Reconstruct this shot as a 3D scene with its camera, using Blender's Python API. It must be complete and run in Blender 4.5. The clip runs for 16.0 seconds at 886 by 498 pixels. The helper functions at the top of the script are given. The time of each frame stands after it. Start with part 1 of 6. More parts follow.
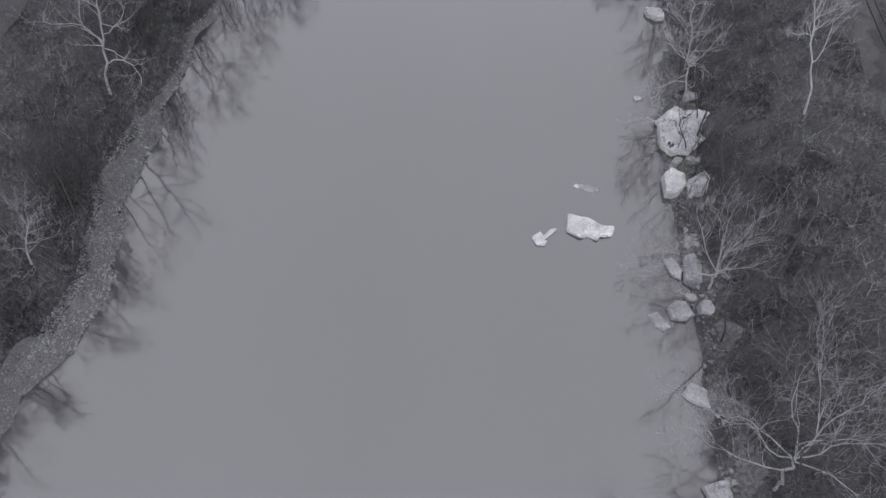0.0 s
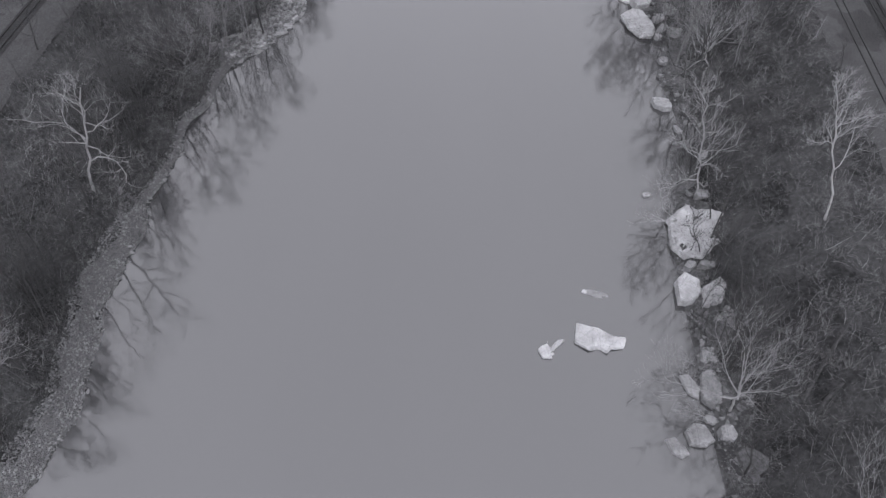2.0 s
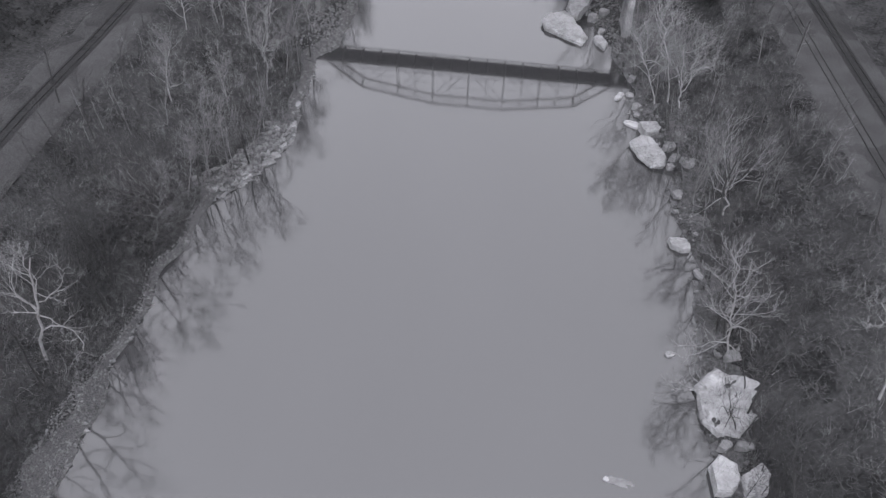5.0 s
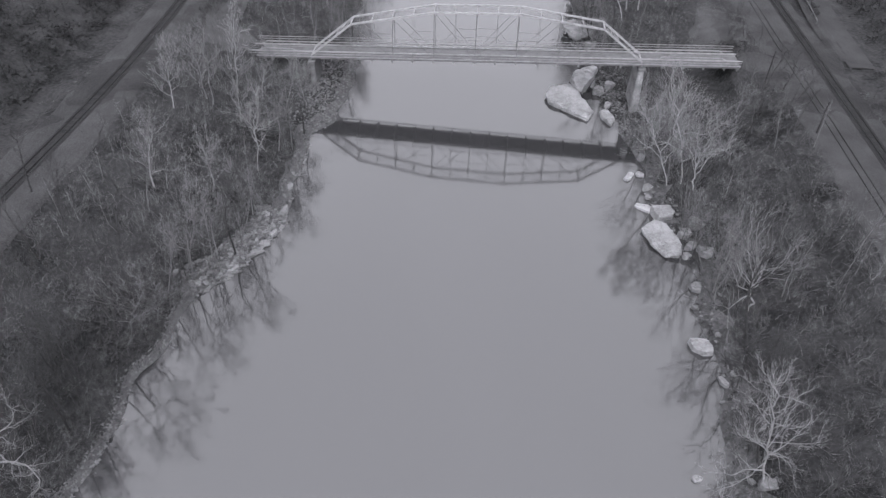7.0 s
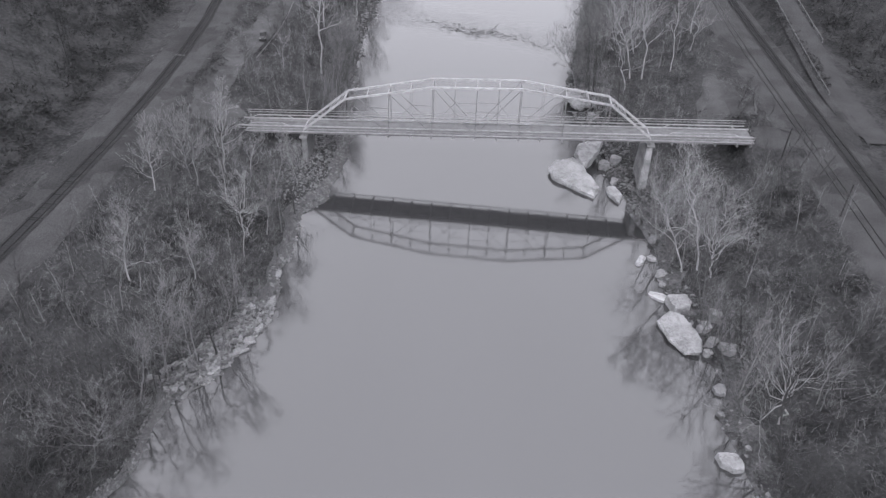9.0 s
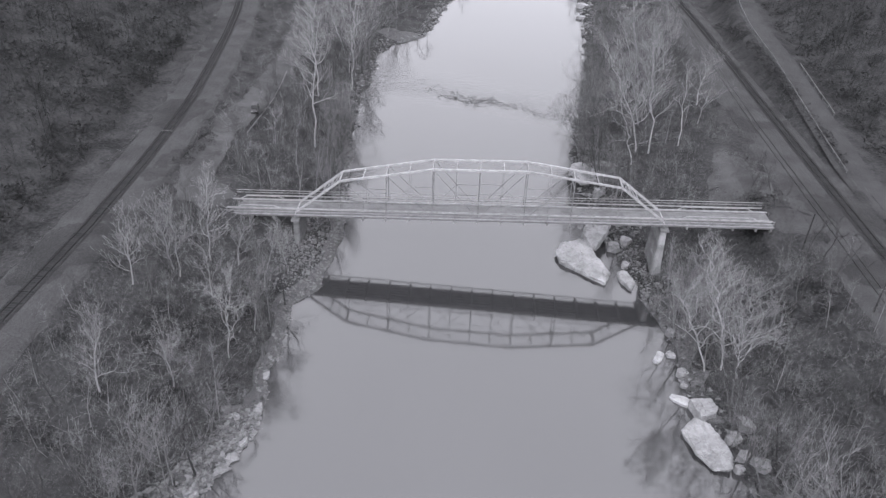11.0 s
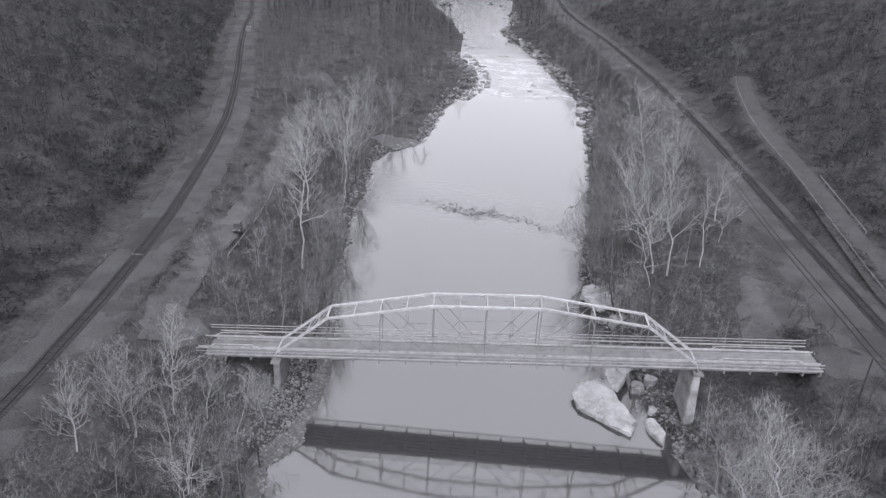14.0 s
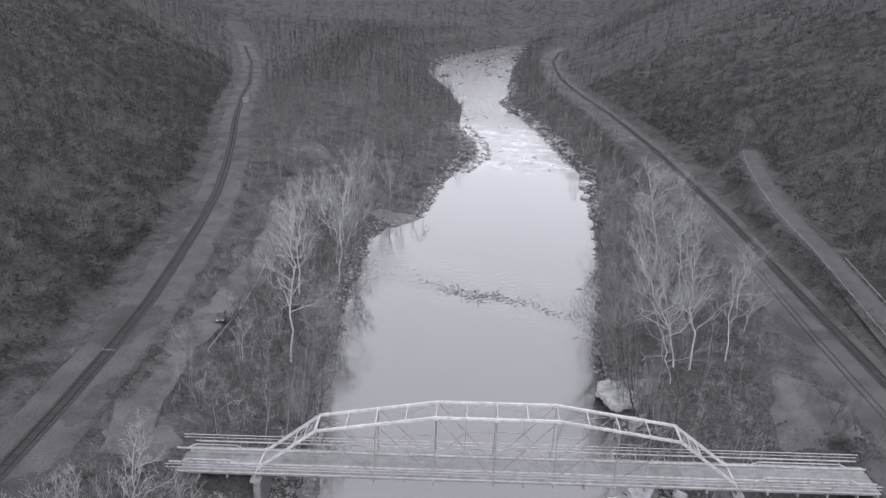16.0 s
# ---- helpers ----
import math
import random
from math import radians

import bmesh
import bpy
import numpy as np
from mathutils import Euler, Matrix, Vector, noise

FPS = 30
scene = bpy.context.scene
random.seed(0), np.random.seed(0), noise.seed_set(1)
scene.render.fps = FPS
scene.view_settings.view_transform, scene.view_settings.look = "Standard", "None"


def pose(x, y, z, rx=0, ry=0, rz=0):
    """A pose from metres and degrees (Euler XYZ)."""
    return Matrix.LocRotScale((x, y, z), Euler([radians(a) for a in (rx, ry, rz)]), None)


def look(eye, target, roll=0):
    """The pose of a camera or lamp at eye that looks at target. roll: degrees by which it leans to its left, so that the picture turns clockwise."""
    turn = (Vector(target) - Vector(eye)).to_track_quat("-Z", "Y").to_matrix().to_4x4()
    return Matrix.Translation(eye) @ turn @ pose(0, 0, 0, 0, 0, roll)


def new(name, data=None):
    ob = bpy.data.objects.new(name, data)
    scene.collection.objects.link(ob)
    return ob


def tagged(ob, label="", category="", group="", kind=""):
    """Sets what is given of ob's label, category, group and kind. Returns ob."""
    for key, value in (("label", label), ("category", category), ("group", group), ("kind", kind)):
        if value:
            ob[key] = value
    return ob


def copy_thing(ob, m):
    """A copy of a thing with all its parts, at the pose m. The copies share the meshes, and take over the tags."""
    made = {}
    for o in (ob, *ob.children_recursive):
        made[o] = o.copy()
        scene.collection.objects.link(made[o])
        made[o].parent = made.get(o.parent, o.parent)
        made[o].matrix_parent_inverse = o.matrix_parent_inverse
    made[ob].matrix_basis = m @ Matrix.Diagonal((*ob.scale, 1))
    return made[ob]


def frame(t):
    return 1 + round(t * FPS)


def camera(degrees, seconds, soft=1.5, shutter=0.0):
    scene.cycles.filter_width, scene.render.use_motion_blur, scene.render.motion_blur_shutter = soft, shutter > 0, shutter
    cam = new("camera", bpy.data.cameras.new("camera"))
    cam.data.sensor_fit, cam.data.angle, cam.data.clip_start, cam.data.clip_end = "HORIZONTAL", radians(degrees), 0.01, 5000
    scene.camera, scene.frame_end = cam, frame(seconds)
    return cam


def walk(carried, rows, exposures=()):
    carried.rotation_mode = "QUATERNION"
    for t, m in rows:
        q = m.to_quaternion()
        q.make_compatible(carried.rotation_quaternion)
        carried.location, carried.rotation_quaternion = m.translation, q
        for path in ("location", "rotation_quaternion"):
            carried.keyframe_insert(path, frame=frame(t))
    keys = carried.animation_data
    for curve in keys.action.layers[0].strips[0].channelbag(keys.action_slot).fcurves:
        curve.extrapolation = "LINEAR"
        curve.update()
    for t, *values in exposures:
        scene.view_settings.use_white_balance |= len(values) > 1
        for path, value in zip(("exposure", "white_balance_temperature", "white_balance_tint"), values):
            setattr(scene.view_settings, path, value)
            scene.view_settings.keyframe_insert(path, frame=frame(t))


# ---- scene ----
cam = camera(62.59, 16.0, soft=1.45)
PATH = [
    (0, (7.67, 0.00, 86.64), (3.87, 58.88, 5.90), 1.14),
    (0.5, (7.38, 2.45, 86.46), (3.50, 62.78, 6.80), 1.30),
    (1, (7.06, 5.03, 86.40), (3.13, 66.80, 7.86), 1.40),
    (1.5, (6.81, 7.77, 86.35), (2.81, 70.89, 8.89), 1.50),
    (2, (6.55, 10.58, 86.33), (2.48, 75.03, 9.97), 1.59),
    (2.5, (6.21, 13.39, 86.38), (2.12, 79.16, 11.16), 1.65),
    (3, (5.81, 16.32, 86.30), (1.69, 83.38, 12.23), 1.74),
    (3.5, (5.44, 19.27, 86.20), (1.36, 87.61, 13.31), 1.85),
    (4, (5.05, 22.25, 86.20), (1.01, 91.80, 14.46), 1.89),
    (6.5, (2.94, 38.34, 85.92), (-1.09, 113.40, 19.98), 1.89),
    (7, (2.50, 41.54, 86.10), (-1.52, 117.55, 21.24), 1.98),
    (7.5, (2.03, 44.63, 86.28), (-1.89, 121.57, 22.52), 2.06),
    (8, (1.51, 47.87, 86.31), (-2.30, 125.78, 23.73), 2.13),
    (8.5, (1.01, 51.19, 86.24), (-2.71, 130.14, 24.97), 2.13),
    (9, (0.55, 54.43, 86.20), (-3.12, 134.41, 26.28), 2.12),
    (11.5, (-2.74, 70.66, 87.30), (-5.64, 155.34, 34.19), 2.39),
    (12, (-3.26, 73.73, 87.14), (-6.07, 159.38, 35.60), 2.42),
    (12.5, (-3.66, 77.11, 86.97), (-6.47, 163.86, 37.29), 2.41),
    (13, (-3.99, 80.53, 86.72), (-6.83, 168.34, 38.95), 2.40),
    (13.5, (-4.30, 83.91, 86.55), (-7.20, 172.71, 40.66), 2.39),
    (14, (-4.60, 87.36, 86.37), (-7.52, 177.11, 42.38), 2.37),
    (14.5, (-4.95, 90.86, 86.19), (-7.95, 181.53, 44.12), 2.32),
    (15, (-5.26, 94.58, 86.00), (-8.38, 186.17, 45.98), 2.39),
    (15.5, (-5.76, 98.26, 85.92), (-8.88, 190.71, 47.92), 2.44),
    (16, (-6.44, 101.84, 85.97), (-9.40, 195.09, 49.96), 2.48),
]
walk(cam, [(t, look(eye, target, roll)) for t, eye, target, roll in PATH], [(0, 1.5), (4, 1.58), (9, 1.8), (16, 1.98)])

# ---- sky and light: a bright overcast day, in black and white ----
SUN_UP, SUN_TURN = radians(46), radians(176)
world = bpy.data.worlds.new("overcast_sky")
scene.world = world
world.use_nodes = True
wn = world.node_tree
wn.nodes.clear()
sky = wn.nodes.new("ShaderNodeTexSky")
sky.sky_type, sky.sun_disc, sky.sun_elevation, sky.sun_rotation = "NISHITA", False, SUN_UP, SUN_TURN
sky.air_density, sky.dust_density, sky.ozone_density = 1.0, 8.0, 1.0
grey = wn.nodes.new("ShaderNodeRGBToBW")
tint = wn.nodes.new("ShaderNodeMix")
tint.data_type, tint.blend_type = "RGBA", "MULTIPLY"
tint.inputs["Factor"].default_value = 1.0
tint.inputs["B"].default_value = (0.985, 0.985, 1.09, 1)
background = wn.nodes.new("ShaderNodeBackground")
background.inputs["Strength"].default_value = 0.15
out = wn.nodes.new("ShaderNodeOutputWorld")
wn.links.new(sky.outputs[0], grey.inputs[0])
# the cloud cover evens out most of the clear sky's gradient
cloud = wn.nodes.new("ShaderNodeMix")
cloud.data_type = "RGBA"
cloud.inputs["Factor"].default_value = 0.7
cloud.inputs["B"].default_value = (4.2, 4.2, 4.2, 1)
wn.links.new(grey.outputs[0], cloud.inputs["A"])
wn.links.new(cloud.outputs["Result"], tint.inputs["A"])
wn.links.new(tint.outputs["Result"], background.inputs["Color"])
wn.links.new(background.outputs[0], out.inputs[0])

sun = new("sun", bpy.data.lights.new("sun", "SUN"))
sun.data.energy, sun.data.angle, sun.data.color = 0.2, radians(20), (1.0, 0.995, 1.03)
sun.matrix_world = look((0, 0, 0), (math.sin(SUN_TURN) * -math.cos(SUN_UP), math.cos(SUN_TURN) * -math.cos(SUN_UP), -math.sin(SUN_UP)))

# ---- materials ----
def material(name, dark, light, scale, rough=0.8, fine=8.0, fine_amount=0.35, bump=0.3, bump_scale=None, metal=0.0, per_piece=0.0, island=0.0, stains=0.0, cracks=0.0):
    """Two grades of grey mixed by coarse and fine noise, with relief; per_piece and island vary the tone of each object or loose part."""
    m = bpy.data.materials.new(name)
    m.use_nodes = True
    nt = m.node_tree
    b = nt.nodes["Principled BSDF"]
    co = nt.nodes.new("ShaderNodeTexCoord")

    def noise_at(s, detail=4):
        n = nt.nodes.new("ShaderNodeTexNoise")
        n.inputs["Scale"].default_value, n.inputs["Detail"].default_value = s, detail
        nt.links.new(co.outputs["Object"], n.inputs["Vector"])
        return n

    def calc(op, a, c):
        n = nt.nodes.new("ShaderNodeMath")
        n.operation = op
        for i, v in enumerate((a, c)):
            if isinstance(v, (int, float)):
                n.inputs[i].default_value = v
            else:
                nt.links.new(v, n.inputs[i])
        return n.outputs[0]

    coarse, small = noise_at(scale), noise_at(scale * fine)
    f = calc("ADD", calc("MULTIPLY", coarse.outputs[0], 1 - fine_amount), calc("MULTIPLY", small.outputs[0], fine_amount))
    f = calc("MULTIPLY", calc("SUBTRACT", f, 0.32), 2.8)
    if per_piece:
        f = calc("ADD", f, calc("MULTIPLY", calc("SUBTRACT", nt.nodes.new("ShaderNodeObjectInfo").outputs["Random"], 0.5), per_piece))
    if island:
        f = calc("ADD", f, calc("MULTIPLY", calc("SUBTRACT", nt.nodes.new("ShaderNodeNewGeometry").outputs["Random Per Island"], 0.5), island))
    if stains:
        s = noise_at(scale * 0.35, 6)
        f = calc("SUBTRACT", f, calc("MULTIPLY", calc("GREATER_THAN", s.outputs[0], 0.56), stains))
    if cracks:
        bent = nt.nodes.new("ShaderNodeVectorMath")
        bent.operation = "MULTIPLY_ADD"
        nt.links.new(coarse.outputs[1], bent.inputs[0])
        bent.inputs[1].default_value = (1.6, 1.6, 1.6)
        nt.links.new(co.outputs["Object"], bent.inputs[2])
        cell = nt.nodes.new("ShaderNodeTexVoronoi")
        cell.feature = "DISTANCE_TO_EDGE"
        cell.inputs["Scale"].default_value = cracks
        nt.links.new(bent.outputs[0], cell.inputs["Vector"])
        worn = calc("MULTIPLY", calc("LESS_THAN", cell.outputs[0], 0.008), calc("GREATER_THAN", small.outputs[0], 0.46))
        f = calc("SUBTRACT", f, calc("MULTIPLY", worn, 0.35))
    ramp = nt.nodes.new("ShaderNodeMix")
    ramp.data_type, ramp.clamp_factor = "RGBA", True
    ramp.inputs["A"].default_value = (dark, dark, dark * 1.01, 1)
    ramp.inputs["B"].default_value = (light, light, light * 1.01, 1)
    nt.links.new(f, ramp.inputs["Factor"])
    nt.links.new(ramp.outputs["Result"], b.inputs["Base Color"])
    b.inputs["Roughness"].default_value, b.inputs["Metallic"].default_value = rough, metal
    b.inputs["Specular IOR Level"].default_value = 0.15
    if bump:
        bn = nt.nodes.new("ShaderNodeBump")
        bn.inputs["Strength"].default_value, bn.inputs["Distance"].default_value = bump, min(0.5 / scale, 0.5)
        nt.links.new((noise_at(bump_scale) if bump_scale else small).outputs[0], bn.inputs["Height"])
        nt.links.new(bn.outputs[0], b.inputs["Normal"])
    return m


M_GROUND = material("leaf_litter", 0.013, 0.056, 0.22, 0.95, 7, 0.5, 0.9, stains=0.25)
M_ROCK = material("grey_sandstone", 0.12, 0.3, 0.35, 0.85, 7, 0.3, 0.5, per_piece=0.5, stains=0.25, cracks=0.2)
M_STONE = material("riprap_stone", 0.06, 0.19, 0.5, 0.85, 6, 0.4, 0.5, island=0.8)
M_BLOCK = material("riprap_block", 0.07, 0.2, 0.8, 0.85, 6, 0.4, 0.6, per_piece=0.8)
M_BARK = material("pale_bark", 0.11, 0.3, 0.8, 0.85, 6, 0.5, 0.3, per_piece=0.3)
M_WHITEBARK = material("white_bark", 0.15, 0.38, 0.8, 0.85, 6, 0.5, 0.3, per_piece=0.3)
# tone raised to imitate brighter light along the middle of the river
M_TWIG = material("grey_twigs_lit", 0.035, 0.18, 0.15, 0.9, 5, 0.5, 0.0, per_piece=0.8, island=0.8)
# darker copy of M_TWIG for the same woods downstream, imitating dimmer light there
M_DIM = material("dimmed_twigs", 0.024, 0.06, 0.15, 0.9, 5, 0.5, 0.0, per_piece=0.4, island=0.5)
M_SPRAY = material("pale_twigs", 0.09, 0.25, 0.6, 0.9, 5, 0.5, 0.0, per_piece=0.3)
M_DARKBARK = material("dark_bark", 0.02, 0.07, 0.8, 0.9, 6, 0.5, 0.3, per_piece=0.5)
M_WOODS = material("far_woods", 0.011, 0.05, 0.05, 0.95, 6, 0.4, 0.0, island=0.9)
M_FLATS = material("riverside_woods", 0.02, 0.1, 0.05, 0.95, 6, 0.4, 0.0, island=0.9)
M_SHRUB = material("evergreen_shrub", 0.012, 0.042, 0.4, 0.6, 6, 0.5, 0.0, island=0.8)
M_COBBLE = material("pale_cobble", 0.05, 0.18, 0.4, 0.85, 6, 0.4, 0.5, island=1.0)
# brush tone lifted in the colour, standing in for brighter light on the banks
M_BRUSH = material("dry_brush_lit", 0.025, 0.15, 0.16, 0.95, 5, 0.5, 0.0, island=1.0)
M_CANE = material("pale_canes", 0.04, 0.22, 0.3, 0.9, 5, 0.5, 0.0, island=1.4)
M_STEEL = material("silver_painted_steel", 0.17, 0.32, 1.2, 0.55, 8, 0.4, 0.1, metal=0.0, per_piece=0.25, stains=0.12)
M_STEEL.node_tree.nodes["Principled BSDF"].inputs["Roughness"].default_value = 0.8
M_OLDSTEEL = material("weathered_steel", 0.08, 0.18, 1.0, 0.65, 8, 0.4, 0.15, per_piece=0.3, stains=0.2)
M_DECK = material("worn_deck_boards", 0.085, 0.165, 0.5, 0.85, 10, 0.5, 0.3, stains=0.25, per_piece=0.35)
M_UNDER = material("grey_floor_steel", 0.1, 0.18, 0.6, 0.8, 6, 0.4, 0.2)
M_CONCRETE = material("weathered_concrete", 0.08, 0.19, 0.6, 0.9, 8, 0.4, 0.4, stains=0.3)
M_GRAVEL = material("pale_gravel", 0.026, 0.078, 0.15, 0.95, 30, 0.6, 0.8, stains=0.3)
M_DIRT = material("dirt_road", 0.038, 0.086, 0.2, 0.95, 20, 0.5, 0.5, stains=0.25)
M_ASPHALT = material("old_asphalt", 0.03, 0.056, 0.2, 0.9, 25, 0.5, 0.3, stains=0.2)
M_BALLAST = material("dark_ballast", 0.024, 0.05, 1.0, 0.95, 14, 0.6, 0.8)
M_TIE = material("creosoted_timber", 0.015, 0.042, 1.5, 0.9, 6, 0.5, 0.3, per_piece=0.8)
M_RAIL = material("rusty_rail", 0.02, 0.04, 2.0, 0.5, 6, 0.5, 0.1, metal=0.3)
M_WHITE = material("white_paint", 0.2, 0.32, 2.0, 0.6, 6, 0.4, 0.1)
M_CARBODY = material("grey_car_paint", 0.025, 0.04, 2.0, 0.3, 6, 0.4, 0.0)
M_CARROOF = material("pale_car_roof", 0.04, 0.055, 2.0, 0.4, 6, 0.4, 0.0)
M_RUBBER = material("black_rubber", 0.015, 0.025, 3.0, 0.8, 6, 0.4, 0.1)
M_GLASS = material("dark_car_glass", 0.02, 0.03, 3.0, 0.08, 6, 0.4, 0.0)
M_SHINGLE = material("river_shingle", 0.065, 0.14, 0.3, 0.95, 24, 0.6, 0.9)
M_LEDGE = material("bedrock_ledge", 0.04, 0.14, 0.25, 0.9, 8, 0.5, 0.9, stains=0.4)
M_WETSTONE = material("wet_dark_stone", 0.012, 0.05, 0.6, 0.4, 6, 0.4, 0.3, island=0.6)
M_PALEROCK = material("bleached_sandstone", 0.22, 0.44, 0.4, 0.85, 7, 0.3, 0.5, per_piece=0.3, stains=0.2, cracks=0.18)


def water_material():
    m = bpy.data.materials.new("river_water")
    m.use_nodes = True
    nt = m.node_tree
    b = nt.nodes["Principled BSDF"]
    co = nt.nodes.new("ShaderNodeTexCoord")
    sep = nt.nodes.new("ShaderNodeSeparateXYZ")
    nt.links.new(co.outputs["Object"], sep.inputs[0])

    def noise_at(s, detail, stretch=(1, 1, 1)):
        mp = nt.nodes.new("ShaderNodeMapping")
        mp.inputs["Scale"].default_value = stretch
        nt.links.new(co.outputs["Object"], mp.inputs["Vector"])
        n = nt.nodes.new("ShaderNodeTexNoise")
        n.inputs["Scale"].default_value, n.inputs["Detail"].default_value = s, detail
        nt.links.new(mp.outputs[0], n.inputs["Vector"])
        return n.outputs[0]

    def calc(op, a, c):
        n = nt.nodes.new("ShaderNodeMath")
        n.operation = op
        n.use_clamp = False
        for i, v in enumerate((a, c)):
            if isinstance(v, (int, float)):
                n.inputs[i].default_value = v
            else:
                nt.links.new(v, n.inputs[i])
        return n.outputs[0]

    def span(a, b_, v):
        n = nt.nodes.new("ShaderNodeMapRange")
        n.interpolation_type = "SMOOTHSTEP"
        n.inputs["From Min"].default_value, n.inputs["From Max"].default_value = a, b_
        nt.links.new(v, n.inputs["Value"])
        return n.outputs[0]

    # how broken the water is: a riffle below the pool, then the rapids upstream
    y = calc("ADD", sep.outputs["Y"], calc("MULTIPLY", calc("SUBTRACT", noise_at(0.05, 3), 0.5), 60.0))
    y = calc("ADD", y, calc("MULTIPLY", sep.outputs["X"], 0.2))
    sill = calc("ADD", calc("ADD", sep.outputs["Y"], calc("MULTIPLY", sep.outputs["X"], 0.37)), calc("MULTIPLY", calc("SUBTRACT", noise_at(0.15, 4), 0.5), 9.0))
    riffle = calc("MULTIPLY", span(272, 286, sill), calc("SUBTRACT", 1.0, span(294, 322, sill)))
    rapid = calc("MULTIPLY", span(425, 450, y), calc("SUBTRACT", 1.0, calc("MULTIPLY", span(520, 600, y), 0.45)))
    rough_water = calc("MAXIMUM", calc("MULTIPLY", riffle, 0.9), rapid)
    streak = calc("MULTIPLY", span(0.42, 0.62, noise_at(0.12, 4, (0.6, 1.0, 1))), span(0.36, 0.66, noise_at(1.1, 12, (0.35, 1.4, 1))))
    foam = calc("MULTIPLY", streak, calc("MAXIMUM", rapid, calc("MULTIPLY", riffle, 0.1)))
    foam = calc("ADD", calc("MULTIPLY", foam, 0.4), calc("MULTIPLY", rapid, 0.2))
    foam = calc("MULTIPLY", foam, calc("SUBTRACT", 1.0, calc("MULTIPLY", span(500, 560, y), 0.9)))
    mix = nt.nodes.new("ShaderNodeMix")
    mix.data_type, mix.clamp_factor = "RGBA", True
    silt = nt.nodes.new("ShaderNodeMix")
    silt.data_type = "RGBA"
    silt.inputs["A"].default_value = (0.02, 0.02, 0.0205, 1)
    silt.inputs["B"].default_value = (0.034, 0.034, 0.035, 1)
    nt.links.new(noise_at(0.022, 5, (1.6, 0.6, 1)), silt.inputs["Factor"])
    nt.links.new(silt.outputs["Result"], mix.inputs["A"])
    mix.inputs["B"].default_value = (0.5, 0.5, 0.51, 1)
    nt.links.new(foam, mix.inputs["Factor"])
    nt.links.new(mix.outputs["Result"], b.inputs["Base Color"])
    b.inputs["IOR"].default_value, b.inputs["Specular IOR Level"].default_value = 2.2, 0.5
    rg = calc("ADD", 0.07, calc("MULTIPLY", rapid, 0.2))
    nt.links.new(rg, b.inputs["Roughness"])
    bump = nt.nodes.new("ShaderNodeBump")
    bump.inputs["Distance"].default_value = 0.45
    nt.links.new(calc("ADD", 0.012, calc("MULTIPLY", rough_water, 0.85)), bump.inputs["Strength"])
    nt.links.new(noise_at(0.9, 4, (1, 0.6, 1)), bump.inputs["Height"])
    nt.links.new(bump.outputs[0], b.inputs["Normal"])
    return m


M_WATER = water_material()

# ---- the lie of the land: river, banks, railways, hills ----
def smooth(a, b, v):
    t = np.clip((np.asarray(v, float) - a) / (b - a), 0, 1)
    return t * t * (3 - 2 * t)


SHORE_L = ((-400, -52), (20, -49), (35, -47.6), (42, -44), (50, -42.3), (57, -43), (66, -45.4), (75, -45), (90, -45.6), (105, -45.4), (117, -44), (122, -43.6),
           (128, -41.6), (134, -38.6), (139, -35.6), (144, -33.8), (152, -33.6), (169, -34.2), (178, -34.6), (184, -30.9), (192, -30.4), (200, -29.3), (212, -29.9),
           (226, -32.6), (237, -33.3), (260, -36), (279, -37.9), (302, -37.2), (332, -38.5), (343, -33.5), (352, -24), (365, -21), (401, -17), (427, -11), (456, -2),
           (478, -3), (501, -8), (521, -13), (586, -12), (659, -24), (728, -41), (786, -50), (850, -44), (930, -20), (995, 9), (1020, 30))
SHORE_R = ((-400, 42), (31, 39.8), (42, 38.8), (51, 39.6), (63, 39.2), (80, 37.9), (90, 37.8), (98, 38.3), (110, 41), (122, 42), (131, 40.6), (142, 42.3), (148, 39.5),
           (154, 37.6), (162, 37.2), (173, 37.4), (183, 35), (193, 33.6), (200, 31.2), (211, 30.8), (221, 31.4), (232, 27), (241, 25.2), (261, 26.6), (280, 30),
           (304, 34.6), (344, 39), (377, 42), (428, 45), (452, 41), (491, 37), (551, 27), (587, 17), (618, 13), (645, 21), (700, 22), (811, 29), (944, 48), (1020, 61))
TRACK_L = ((-400, -77.5), (130, -74.4), (155, -73.2), (180, -72.7), (205, -73.2), (224, -74.2), (247, -76.0), (266, -78.6), (287, -81.6), (300, -83.6), (329, -88.8),
           (350, -93.8), (361, -96.4), (405, -108), (440, -118), (470, -126), (510, -136), (553, -145), (650, -172), (800, -225), (1000, -300))
TRACK_R = ((-400, 78.4), (230, 78.4), (270, 78.6), (303, 79.1), (340, 79.4), (365, 79), (395, 78.4), (431, 77.2), (475, 74.2), (520, 70.6), (570, 64.2), (640, 58.2), (704, 58.8), (762, 62), (836, 75),
           (1000, 130))
ROAD_R = ((200, 87.5, 12.8), (225, 87, 14.0), (255, 88.6, 16.2), (289, 91.2, 18), (316, 92.6, 18.6), (343, 96, 19), (385, 104.5, 19.5), (412, 112, 20), (436, 121, 25))


def curve_at(points, y):
    return np.interp(y, [p[0] for p in points], [p[1] for p in points])


def ripple(x, y, s):
    """Cheap smooth unevenness in -1..1 with a size of about s metres."""
    return (np.sin(x / s * 2.1 + 1.3 * np.sin(y / s * 1.7)) + np.sin(y / s * 1.9 + 1.7 * np.sin(x / s * 1.3 + 2.0)) + np.sin((x + y) / s * 3.1 + 0.7)) / 3


